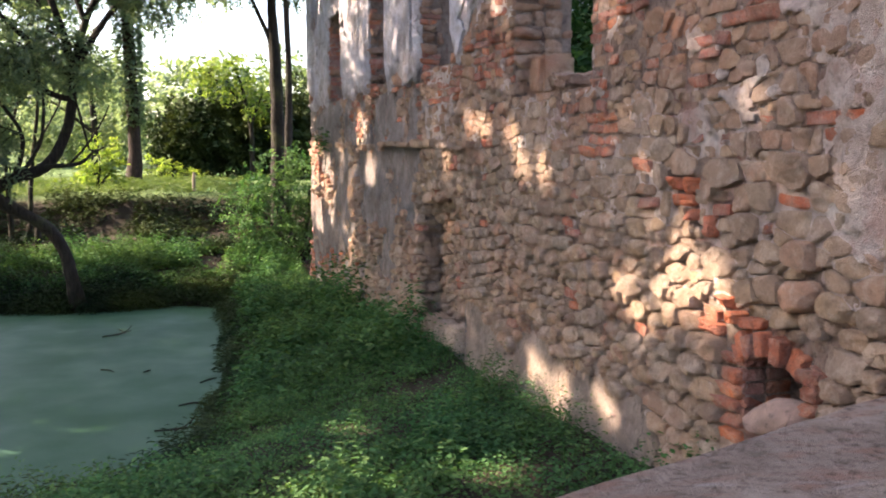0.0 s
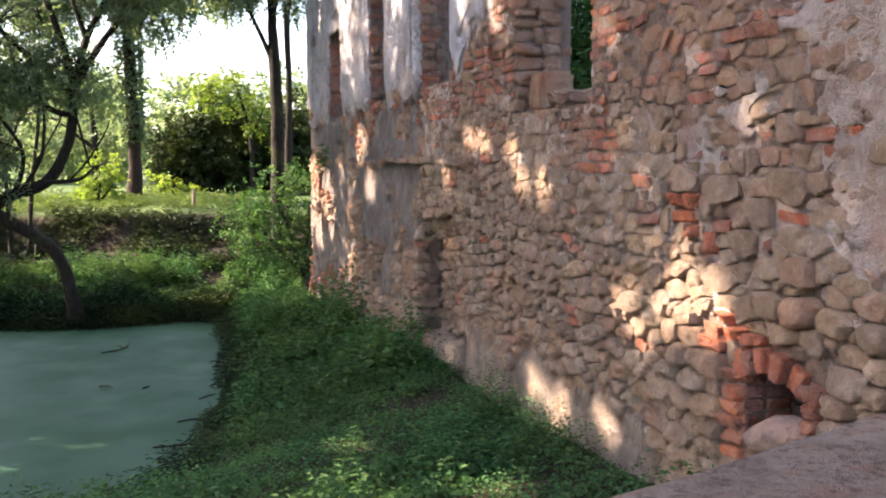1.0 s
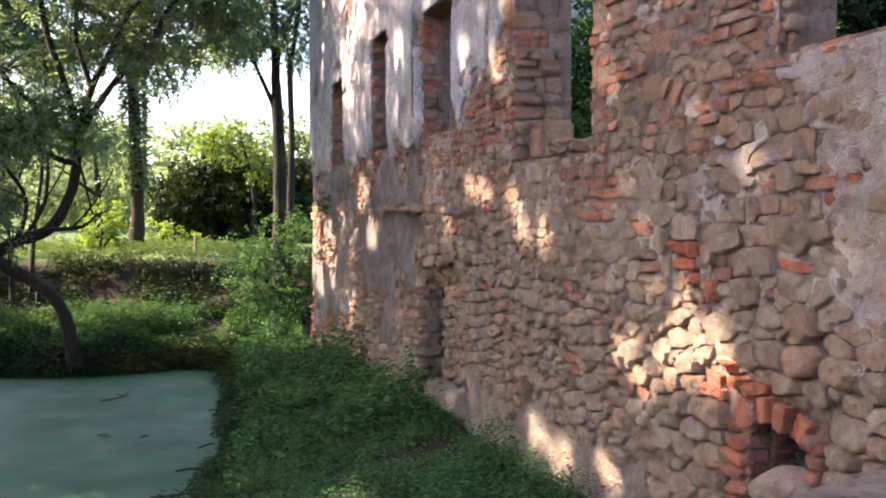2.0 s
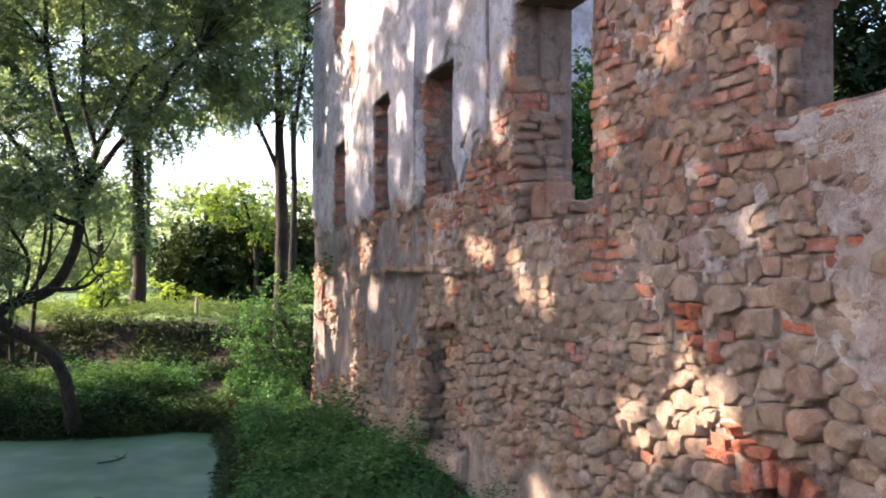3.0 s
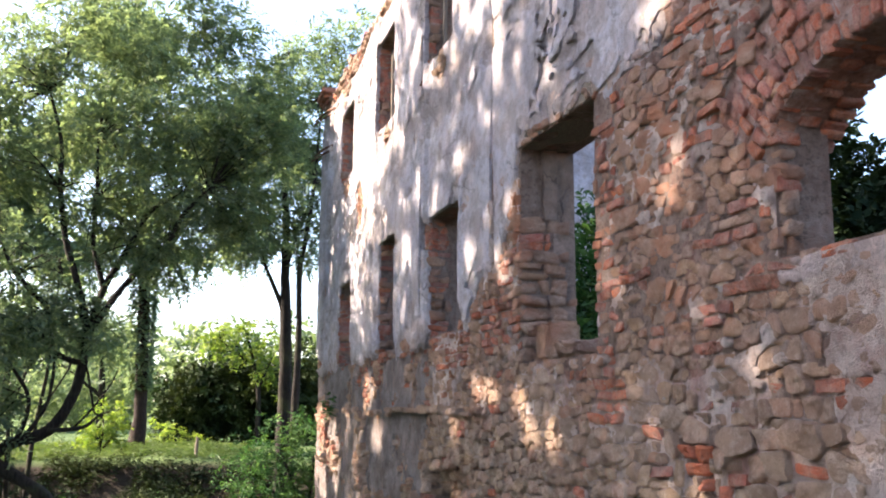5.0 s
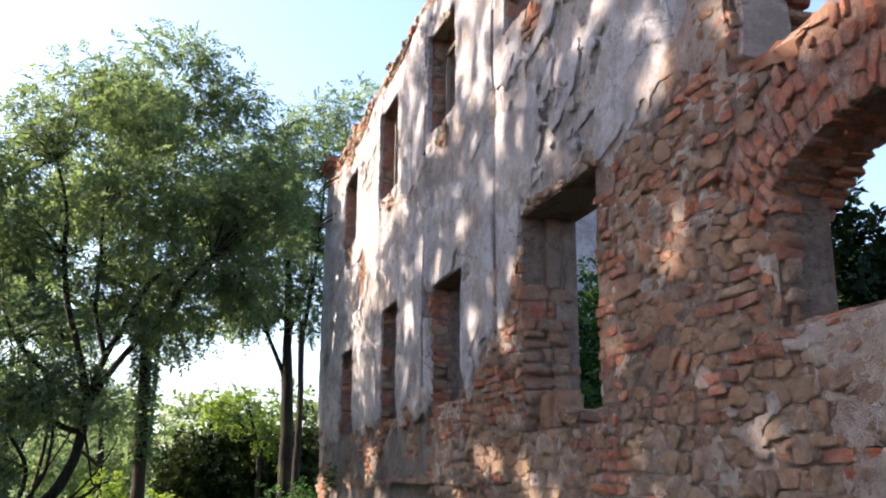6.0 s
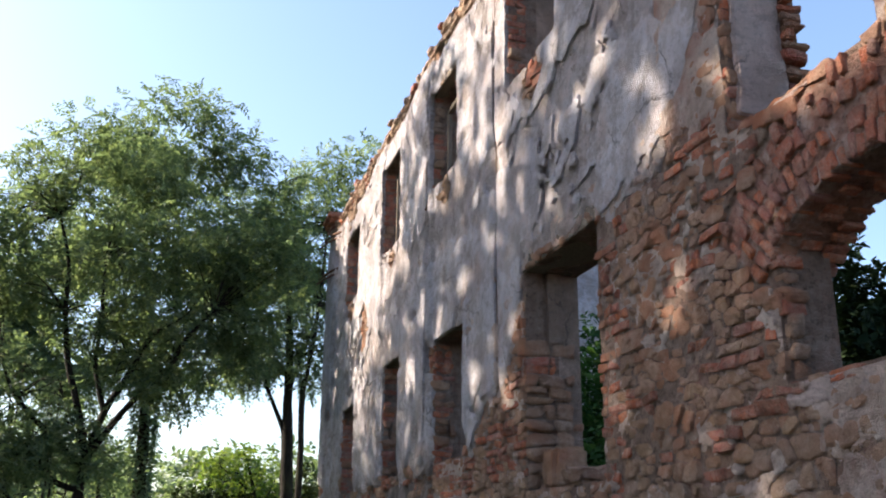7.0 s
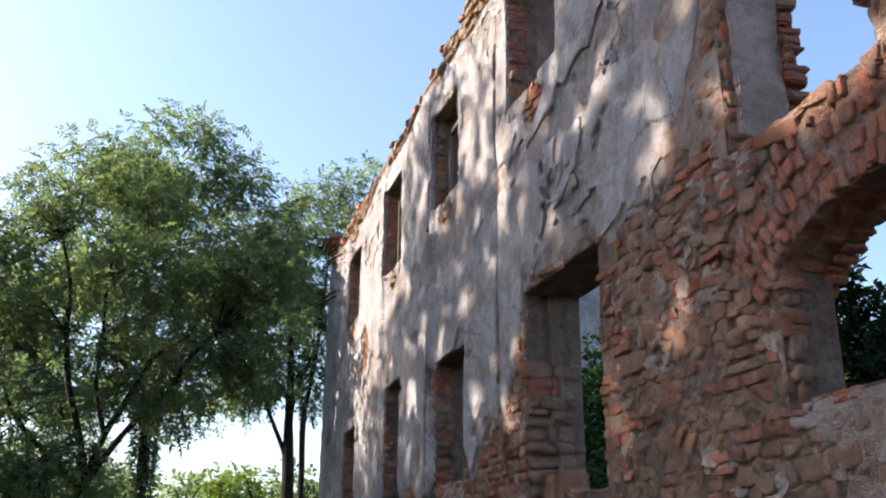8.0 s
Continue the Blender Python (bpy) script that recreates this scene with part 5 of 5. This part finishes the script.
leaves("ivy", base, np.stack([np.cos(a), np.sin(a), nrng.uniform(-0.8, 0.2, k)], -1), np.stack([np.cos(a), np.sin(a), np.ones(k)], -1), l, l * 0.7, LEAF_TREE, ash.children[0], "thin ivy climbing the trunk")
for x, y, top, lean in ((-3.98, 25.7, 7.5, 0.3), (-3.5, 25.75, 6.5, -0.2), (-3.1, 25.8, 7.0, 0.35), (-4.3, 25.6, 8.0, 0.1)):
    build_tree("sapling", "thin dark sapling at the pond's far edge", [([(x, y, 0.75), (x + lean * 0.3, y, 2.6), (x + lean, y, 4.6), (x + lean * 1.2, y, top)], [0.07, 0.055, 0.04, 0.015]),
               ([(x + lean * 0.5, y, 3.2), (x + lean + 0.5, y, 4.4), (x + lean + 0.8, y, 5.4)], [0.03, 0.02, 0.008])],
               [(x + lean, y, top - 0.6, 0.8, 0.8, 1.0), (x + lean + 0.5, y, 5.0, 0.6, 0.7, 0.5), (x - 0.3, y, 4.0, 0.5, 0.6, 0.4)], 36, leaf=(0.13, 0.05), spread=0.35, keep=0.75, twigs=30, bark=BARK_DARK)
build_tree("forked_tree", "slender forked tree with a thin airy crown", [
    ([(3.2, 25.8, 0.7), (3.2, 25.8, 2.69), (3.21, 25.8, 4.21), (3.17, 25.81, 5.56), (3.11, 25.81, 6.9), (3.1, 25.81, 7.72), (3.03, 25.82, 9.3), (2.87, 25.84, 11.28), (2.71, 25.86, 13.2)], [0.22, 0.19, 0.17, 0.16, 0.12, 0.11, 0.09, 0.06, 0.03]),
    ([(3.19, 25.8, 5.4), (3.02, 25.83, 6.2), (2.66, 25.87, 7.03), (2.4, 25.87, 7.6), (2.1, 25.91, 7.9), (1.65, 25.95, 8.28)], [0.08, 0.065, 0.055, 0.045, 0.03, 0.015]),
    ([(3.36, 25.27, 0.7), (3.42, 25.27, 3.3), (3.46, 25.27, 5.23), (3.43, 25.27, 7.13), (3.56, 25.25, 7.9), (3.75, 25.23, 9.6), (3.9, 25.2, 12.0)], [0.11, 0.10, 0.085, 0.075, 0.06, 0.05, 0.02]),
    ([(3.1, 25.81, 7.0), (3.4, 25.8, 8.2), (3.9, 25.7, 9.6)], [0.06, 0.045, 0.02]),
], [(2.6, 25.9, 12.0, 0.8, 1.2, 1.2), (3.5, 25.8, 13.7, 0.6, 1.0, 1.1), (4.5, 25.6, 13.9, 0.7, 1.0, 0.9), (2.2, 25.9, 9.9, 0.8, 1.2, 0.9), (3.4, 25.8, 10.8, 0.9, 1.2, 1.2), (1.75, 25.9, 8.5, 0.7, 0.8, 0.45), (3.8, 25.7, 9.3, 0.6, 0.9, 0.9), (1.9, 25.9, 11.0, 0.7, 1, 1.0), (4.4, 25.6, 12.0, 0.7, 1.0, 1.2), (1.4, 25.9, 12.2, 0.8, 1.0, 1.0), (1.1, 25.9, 10.2, 0.7, 0.9, 0.8),
    (2.3, 25.9, 9.0, 0.8, 0.9, 0.6), (2.7, 25.9, 10.0, 0.8, 1.0, 0.8), (1.8, 25.9, 8.0, 0.6, 0.7, 0.35), (3.7, 25.7, 8.5, 0.5, 0.7, 0.5), (3.1, 25.8, 11.6, 0.8, 1.0, 0.8), (4.2, 25.6, 10.4, 0.6, 0.8, 0.8), (2.9, 25.8, 8.3, 0.5, 0.6, 0.35), (2.6, 25.9, 7.8, 0.5, 0.6, 0.3), (3.7, 25.7, 7.6, 0.45, 0.6, 0.4), (1.9, 25.9, 7.5, 0.4, 0.5, 0.25)],
    3.8, leaf=(0.15, 0.06), spread=0.36, keep=1.0, twigs=150, puff=15)
build_tree("sunlit_tree", "yellow-green young tree in sunlight behind the meadow", [([(3.5, 36.2, 1.9), (3.5, 36.2, 4.2), (3.0, 36.3, 6.2)], [0.11, 0.09, 0.04]), ([(3.5, 36.2, 4.2), (4.0, 36.2, 5.4)], [0.06, 0.02]), ([(3.3, 36.2, 5.0), (2.0, 36.2, 6.0)], [0.05, 0.02])],
           [(1.6, 36.3, 6.0, 0.8, 0.7, 0.55), (2.6, 36.3, 6.3, 0.9, 0.8, 0.6), (3.6, 36.2, 6.0, 0.8, 0.8, 0.7), (3.7, 36.2, 4.9, 0.5, 0.6, 0.6), (4.2, 36.2, 4.1, 0.35, 0.5, 0.5), (2.7, 36.3, 5.5, 0.7, 0.6, 0.4)],
           60, leaf=(0.17, 0.10), mat=LEAF_BRIGHT, spread=0.4, leaflets=6, keep=0.8, twigs=20)


build_tree("field_tree", "green leafy tree beyond the meadow", [([(-2.6, 46, 1.8), (-2.6, 46, 4.5), (-2.8, 45.5, 7.0)], [0.2, 0.15, 0.06]), ([(-2.6, 46, 4.0), (-4.5, 46, 5.5)], [0.1, 0.04])],
           [(-1.5, 47, 4.5, 1.8, 1.5, 1.4), (-4.5, 47, 4.0, 1.8, 1.5, 1.6), (-1.8, 44, 6.4, 1.5, 1.2, 1.3), (-3.6, 44, 7.0, 1.6, 1.2, 1.5)],
           44, leaf=(0.2, 0.09), spread=0.45, leaflets=6, keep=0.75, twigs=40)


def build_bush(name, label, blobs, per_m3, leaf, mat, spread=0.2, leaflets=6, keep=0.85, cell=0.35):
    bush = thing(name, label, "bush")
    x, y, z = (sum(b[i] * b[3] for b in blobs) / sum(b[3] for b in blobs) for i in range(3))
    foot = Vector((x, y, float(ground_height(x, y)) - 0.05))
    for b in blobs:
        v, f = tube([foot, (foot + Vector(b[:3])) / 2 + Vector((0.1, 0, 0.1)), Vector(b[:3])], [0.05, 0.035, 0.015], 6)
        mesh_object("stem", v, f, BARK, bush)
    pts, out = clumped(*blob_points(blobs, per_m3, 0.45), cell, keep)
    b, a, u, l = sprays(pts, out, leaflets, leaf[0], spread)
    leaves("foliage", b, a, u, l, l * (leaf[1] / leaf[0]), mat, bush)
    return bush


# leaf colour, not a cast shadow, keeps this thicket dark
build_bush("dark_thicket", "dense evergreen thicket at the meadow's edge, coloured near black for shade", [(0.9, 38, 3.5, 1.1, 1.2, 1.5), (2.1, 38, 3.7, 1.3, 1.4, 1.7), (3.5, 37.8, 3.6, 1.3, 1.4, 1.7), (5.2, 37.6, 3.8, 1.4, 1.4, 1.8), (6.8, 37.4, 3.6, 1.4, 1.4, 1.8)],
           110, (0.2, 0.1), LEAF_SHADED, 0.25, 6, 0.97)
build_bush("bank_bush", "leafy green bush on the bank beside the facade's corner", [(2.0, 21.9, 2.0, 0.65, 0.8, 0.8), (2.7, 21.8, 2.3, 0.75, 0.8, 0.95), (3.4, 21.7, 2.4, 0.8, 0.9, 1.0), (2.6, 21.8, 1.3, 0.9, 0.8, 0.8), (3.4, 21.7, 1.2, 0.9, 0.8, 0.8), (4.4, 21.8, 2.0, 0.9, 0.8, 1.3)],
           170, (0.085, 0.05), LEAF_HERB, 0.22, 6, 0.7)
build_bush("meadow_shrub", "bright green shrub at the foot of the ash tree", [(-1.7, 30, 2.4, 0.6, 0.6, 0.6), (-1.2, 30, 2.7, 0.4, 0.5, 0.5), (-2.3, 30, 2.15, 0.6, 0.5, 0.35), (-1.6, 30, 3.1, 0.6, 0.6, 0.55)], 160, (0.14, 0.06), LEAF_BRIGHT, 0.25, 6, 0.8)
build_bush("edge_shrub", "low bright shrub in the sun behind the meadow", [(0.3, 36, 2.4, 0.7, 0.6, 0.5), (1.2, 36, 2.3, 0.5, 0.6, 0.4)], 120, (0.15, 0.07), LEAF_BRIGHT, 0.25, 6, 0.8)
tw = thing("far_woods", "hazy belt of trees beyond the meadow", "woods", kind="stuff")
pts, out = blob_points([(-60 + 9 * i + rng.uniform(-2, 2), 75 + rng.uniform(-5, 8), 5 + rng.uniform(-1, 2), 6, 5, 4.5) for i in range(17)], 1.6, 0.4)
b, a, u, l = sprays(pts, out, 5, 0.75, 1.0)
leaves("foliage", b, a, u, l, l * 0.5, LEAF_TREE, tw)

# ---- unseen trees, added beside the pond to shade and dapple the facade ----
for n in range(4):
    y = 7.5 + 5.2 * n
    x = -10.0 - 0.3 * n
    build_tree("pond_tree", "large unseen leafy tree added to shade and dapple the facade", [
        ([(x - 5.5, y, -0.2 if x > -14 else 1.0), (x - 5.3, y, 4.0), (x - 4.0, y, 8.0), (x - 2.0, y, 11.0)], [0.4, 0.32, 0.22, 0.1]),
        ([(x - 5.0, y, 5.0), (x - 2.0, y + 1.5, 8.0), (x + 0.5, y + 2, 9.5)], [0.2, 0.14, 0.06]),
        ([(x - 5.0, y, 5.5), (x - 2.0, y - 1.5, 8.5), (x + 0.5, y - 2, 11.0)], [0.2, 0.14, 0.06])],
        [(x, y, 9.5, 2.6, 3.0, 2.4), (x + 0.6, y, 6.6, 1.6, 2.8, 1.5), (x + 0.2, y + 2, 4.4, 1.4, 2.6, 1.3)] + [(x - 1, y + 1, 13.0, 2.8, 3.0, 2.6), (x - 1, y - 1, 16.5, 2.4, 2.8, 2.2)] * (n < 3),
        13, leaf=(0.27, 0.13), spread=0.55, keep=0.97, cell=0.5, twigs=40, gaps=shading)

# unseen low canopy, added off to the left only to shade pond and bank
build_tree("willow", "unseen low tree added to shade the pond and bank", [
    ([(-14.5, 21.5, 1.0), (-13.5, 21.5, 3.2), (-11.5, 21.3, 4.8), (-9.5, 21.0, 5.6)], [0.3, 0.24, 0.16, 0.06]),
    ([(-13.5, 21.5, 3.2), (-12.0, 23.5, 5.0), (-10.5, 25.0, 6.0)], [0.2, 0.13, 0.05]),
    ([(-12.0, 23.5, 5.0), (-11.0, 24.5, 7.0), (-10.0, 26.5, 8.6)], [0.12, 0.09, 0.04])],
    [(-10.2, 20.2, 5.0, 2.0, 3.0, 1.7), (-11.0, 25.5, 5.6, 1.8, 2.2, 1.1), (-10.0, 17.0, 4.6, 1.6, 2.2, 1.2),
     (-9.2, 22.5, 5.4, 1.2, 2.4, 1.3), (-9.4, 25.5, 5.0, 1.3, 2.4, 1.5), (-9.8, 28.0, 5.6, 1.2, 1.8, 1.3), (-9.2, 18.5, 4.2, 1.2, 2.6, 1.4), (-9.4, 14.5, 4.8, 1.3, 2.4, 1.4), (-9.4, 21.0, 8.3, 1.2, 1.8, 0.8), (-9.4, 24.5, 7.4, 1.2, 1.6, 1.2)],
    20, leaf=(0.24, 0.08), spread=0.5, keep=0.74, cell=0.8, twigs=40, gaps=shading)


# ---- plants on the banks ----
def herb_patch(name, label, spots, height, leaf, per_plant, mat, kind="stuff"):
    x, y = spots
    n = len(x)
    z = ground_height(x, y)
    h = height * nrng.uniform(0.45, 1.15, n) * (0.85 + 0.75 * value_noise(x * 1.1, y * 1.1, 401, 3) + 0.4 * value_noise(x * 4, y * 4, 407, 2))
    h = np.maximum(h, 0.04)
    bases, alongs, ups, ls = [], [], [], []
    for i in range(per_plant):
        a = nrng.uniform(0, 2 * math.pi, n)
        f = (i + 0.6) / per_plant
        r = nrng.uniform(0.01, 0.05, n) + 0.25 * h * (1 - f)
        bases.append(np.stack([x + r * np.cos(a), y + r * np.sin(a), z + h * f], -1))
        alongs.append(np.stack([np.cos(a), np.sin(a), nrng.uniform(-0.35, 0.5, n)], -1))
        ups.append(np.stack([0.4 * nrng.normal(0, 1, n), 0.4 * nrng.normal(0, 1, n), np.ones(n)], -1))
        ls.append(leaf[0] * nrng.uniform(0.6, 1.3, n) * (1.1 - 0.4 * f))
    b, a, u, l = np.concatenate(bases), np.concatenate(alongs), np.concatenate(ups), np.concatenate(ls)
    ob = leaves(name, b, a, u, l, l * (leaf[1] / leaf[0]), mat, ovate=y.mean() < 15)
    return tagged(ob, label, "plants", kind=kind)


def scatter(n, x0, x1, y0, y1, keep):
    x, y = nrng.uniform(x0, x1, n), nrng.uniform(y0, y1, n)
    ok = keep(x, y)
    return x[ok], y[ok]


def patchy(lo, seed, cut, freq=0.8):
    return lambda x, y: (ground_height(x, y) > lo) & (x < 2.93) & (value_noise(x * freq, y * freq, seed) > cut)


herb_patch("ground_ivy", "low dark ivy spread over the moat bank", scatter(13000, -2.2, 2.95, 3.5, 13.0, patchy(0.17, 77, -0.25)), 0.14, (0.035, 0.026), 7, LEAF_HERB)
herb_patch("nettles", "knee-high nettles on the moat bank", scatter(7000, -2.2, 2.95, 3.5, 12.0, patchy(0.27, 79, -0.05, 0.6)), 0.38, (0.048, 0.02), 17, LEAF_HERB)
herb_patch("broad_weeds", "pale broad-leaved weeds near the bridge", scatter(1700, -1.0, 2.9, 4.2, 8.6, patchy(0.3, 83, 0.02, 0.9)), 0.30, (0.066, 0.036), 11, LEAF_HERB)


def build_stalks():
    """Tall pale weeds, each a stalk with narrow leaves up its length."""
    for n in range(16):
        x, y = rng.uniform(1.0, 2.6), rng.uniform(5.4, 7.8)
        z = float(ground_height(x, y))
        if z < 0.1:
            continue
        h = rng.uniform(0.3, 0.55)
        plant = thing("weed_stalk", "tall pale-leaved weed on the pond bank", "weed", "weeds on the bank")
        lean = Vector((rng.uniform(-0.12, 0.12), rng.uniform(-0.12, 0.12), 0))
        v, f = tube([(x, y, z - 0.03), Vector((x, y, z + h * 0.5)) + lean * 0.4, Vector((x, y, z + h)) + lean], [0.006, 0.005, 0.002], 5)
        mesh_object("stalk", v, f, LEAF_HERB, plant)
        k = 22
        t = np.linspace(0.25, 1.0, k)
        a = np.arange(k) * 2.4
        base = np.stack([x + lean.x * t * t, y + lean.y * t * t, z + h * t], -1)
        along = np.stack([np.cos(a), np.sin(a), 0.35 - 0.5 * (1 - t)], -1)
        l = 0.11 * (1.15 - 0.7 * t)
        leaves("leaf_whorl", base, along, np.tile([0, 0, 1.0], (k, 1)), l, l * 0.4, LEAF_HERB, plant, ovate=True)


build_stalks()
herb_patch("bank_undergrowth", "dark green undergrowth below the facade", scatter(9500, 0.7, 3.0, 11.0, 21.5, patchy(0.16, 91, -0.12, 1.6)), 0.27, (0.085, 0.04), 9, LEAF_HERB)
herb_patch("tall_nettles", "tall dark nettles in clumps below the facade", scatter(2400, 0.9, 2.9, 9.5, 21.0, patchy(0.15, 93, 0.1, 1.1)), 0.68, (0.11, 0.05), 15, LEAF_HERB)
# both waterline fringes take the shade-darkened leaf colour, a dark strip along the water
herb_patch("shore_fringe", "dark reeds and roots hanging over the waterline", scatter(5000, -8.0, 1.6, 19.6, 21.2, patchy(-0.02, 99, -0.6)), 0.42, (0.14, 0.035), 8, LEAF_SHADED)
herb_patch("bank_fringe", "dark litter, roots and sedge along the near waterline", scatter(16000, -3.0, 1.5, 7.5, 19.8, lambda x, y: (ground_height(x, y) > -0.06) & (ground_height(x, y) < 0.26)), 0.3, (0.10, 0.022), 8, LEAF_SHADED)
herb_patch("shore_weeds", "tall sunlit weeds along the far shore", scatter(6000, -6.0, 4.8, 20.3, 23.2, patchy(0.2, 95, -0.2)), 0.55, (0.12, 0.045), 12, LEAF_HERB)
# the slope's shade is put into the colour of these ferns
herb_patch("slope_ferns", "scattered ferns and brambles on the slope, darkened to suggest its shade", scatter(4600, -8, 6, 23.2, 27.2, patchy(0.2, 97, -0.05, 1.3)), 0.30, (0.16, 0.05), 8, LEAF_SHADED)
herb_patch("meadow_grass", "rough sunlit grass on the meadow", scatter(9000, -9, 8, 27.6, 36, patchy(0.2, 88, -0.4)), 0.2, (0.24, 0.025), 5, GRASS)


# ---- sticks on the water ----
def build_sticks():
    spots = [(-0.72, 17.0, 0.5, 20), (-0.66, 17.3, 0.35, 110), (-0.75, 14.2, 0.3, -50), (0.62, 13.2, 0.3, 38), (0.34, 12.0, 0.3, 5), (0.12, 10.9, 0.45, -15), (-0.95, 9.35, 0.4, 20), (-0.2, 14.0, 0.12, 30)]
    for x, y, n, turn in spots:
        d = Vector((math.cos(radians(turn)), math.sin(radians(turn)), 0)) * n / 2
        c = Vector((x, y, 0.012))
        lift = Vector((0, 0, 0.05 if n > 0.4 else 0.01))
        tubes = [tube([c - d, c + Vector((0.02, 0.03, 0.01)), c + d + lift], [0.009, 0.012, 0.005], 6, 0.3)]
        if n > 0.4:
            tubes.append(tube([c, c + d * 0.5 + Vector((0.05, 0.08, 0.05)), c + d * 0.7 + Vector((0.08, 0.14, 0.12))], [0.012, 0.009, 0.004], 5))
        v, f = join_tubes(tubes)
        tagged(mesh_object("floating_stick", v, f, BARK_DARK), "dark wet stick floating among the duckweed", "stick", "sticks on the pond")


build_sticks()

# ---- bridge parapet in front of the camera ----
def build_bridge():
    parapet = thing("bridge_parapet", "low bridge parapet with worn red-brown coping slabs", "parapet", kind="structure")
    slope = radians(20.5)
    for k in range(3):
        bm = rough_box((-3.95 + 1.95 * k, -0.85, 2.30), (-2.012 + 1.95 * k + (0.5 if k == 2 else 0), 0.0, 2.45), 14, 0.009, 0.02, 6.0)
        bmesh.ops.transform(bm, matrix=Matrix.Translation((0.78, 1.82, 0)) @ Matrix.Rotation(slope, 4, "Z"), verts=bm.verts)
        part("coping_slab", bm, COPING, parapet)
    bm = rough_box((-3.2, -0.78, 0.2), (2.45, -0.05, 2.30), 8, 0.02, 0.02, 3.0)
    bmesh.ops.transform(bm, matrix=Matrix.Translation((0.78, 1.82, 0)) @ Matrix.Rotation(slope, 4, "Z"), verts=bm.verts)
    part("parapet_wall", bm, MORTAR, parapet)
    deck = part("bridge_deck", rough_box((-6, -4, 1.1), (2.9, 0.9, 1.6), 8, 0.02, 0.05, 2.0), COPING, None)
    tagged(deck, "worn stone deck of the bridge", "deck", kind="structure")


build_bridge()


# ---- behind the facade ----
def build_interior():
    end = thing("wall_end", "plastered cross wall standing inside the ruin", "wall", kind="structure")
    part("masonry", rough_box((3.62, 18.2, 0.2), (12.0, 18.8, 10.2), 10, 0.05, 0.05, 1.5), PLASTER, end)
    rear = thing("wall_rear", "broken rear wall of the ruin", "wall", kind="structure")
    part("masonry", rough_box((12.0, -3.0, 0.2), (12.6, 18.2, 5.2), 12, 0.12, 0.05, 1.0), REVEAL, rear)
    build_bush("ivy_shrub", "green ivy and shrubs grown up inside the ruin", [(6.2, 13.2, 3.6, 0.9, 1.0, 2.6), (6.6, 12.6, 4.6, 0.8, 0.9, 1.8), (5.6, 12.0, 3.4, 0.7, 0.8, 2.2)],
               170, (0.12, 0.08), LEAF_HERB, 0.22, 6, 0.97)
    # wears the same shade-darkened leaf colour as the thicket
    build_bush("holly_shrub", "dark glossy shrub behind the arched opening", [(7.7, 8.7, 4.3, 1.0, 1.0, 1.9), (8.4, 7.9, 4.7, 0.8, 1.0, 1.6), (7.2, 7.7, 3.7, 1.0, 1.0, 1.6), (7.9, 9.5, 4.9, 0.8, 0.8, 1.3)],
               420, (0.12, 0.08), LEAF_SHADED, 0.22, 6, 1.0)


def build_posts():
    for x, y, h, r in ((1.05, 28.0, 0.55, 0.05), (-2.75, 24.35, 0.75, 0.07)):
        z = float(ground_height(x, y))
        v, f = tube([(x, y, z - 0.1), (x + 0.01, y, z + h * 0.6), (x + 0.02, y, z + h)], [r, r * 0.95, r * 0.8], 8, 0.3)
        tagged(mesh_object("wooden_post", v, f, TIMBER if r < 0.06 else BARK_DARK), "short weathered wooden post on the bank", "post", "posts on the bank")


build_posts()
tuft = thing("wall_tuft", "small green plant rooted in the facade's ledge", "plant")
k = 70
a = nrng.uniform(0, 6.28, k)
base = np.stack([np.full(k, FACE - 0.08) - nrng.uniform(0, 0.12, k), 16.75 + nrng.normal(0, 0.16, k), 3.35 + nrng.normal(0, 0.1, k)], -1)
l = nrng.uniform(0.06, 0.12, k)
leaves("foliage", base, np.stack([np.cos(a), np.sin(a), nrng.uniform(-0.4, 0.5, k)], -1), np.tile([-0.5, 0, 1.0], (k, 1)), l, l * 0.6, LEAF_HERB, tuft, ovate=True)
build_interior()
build_masonry()
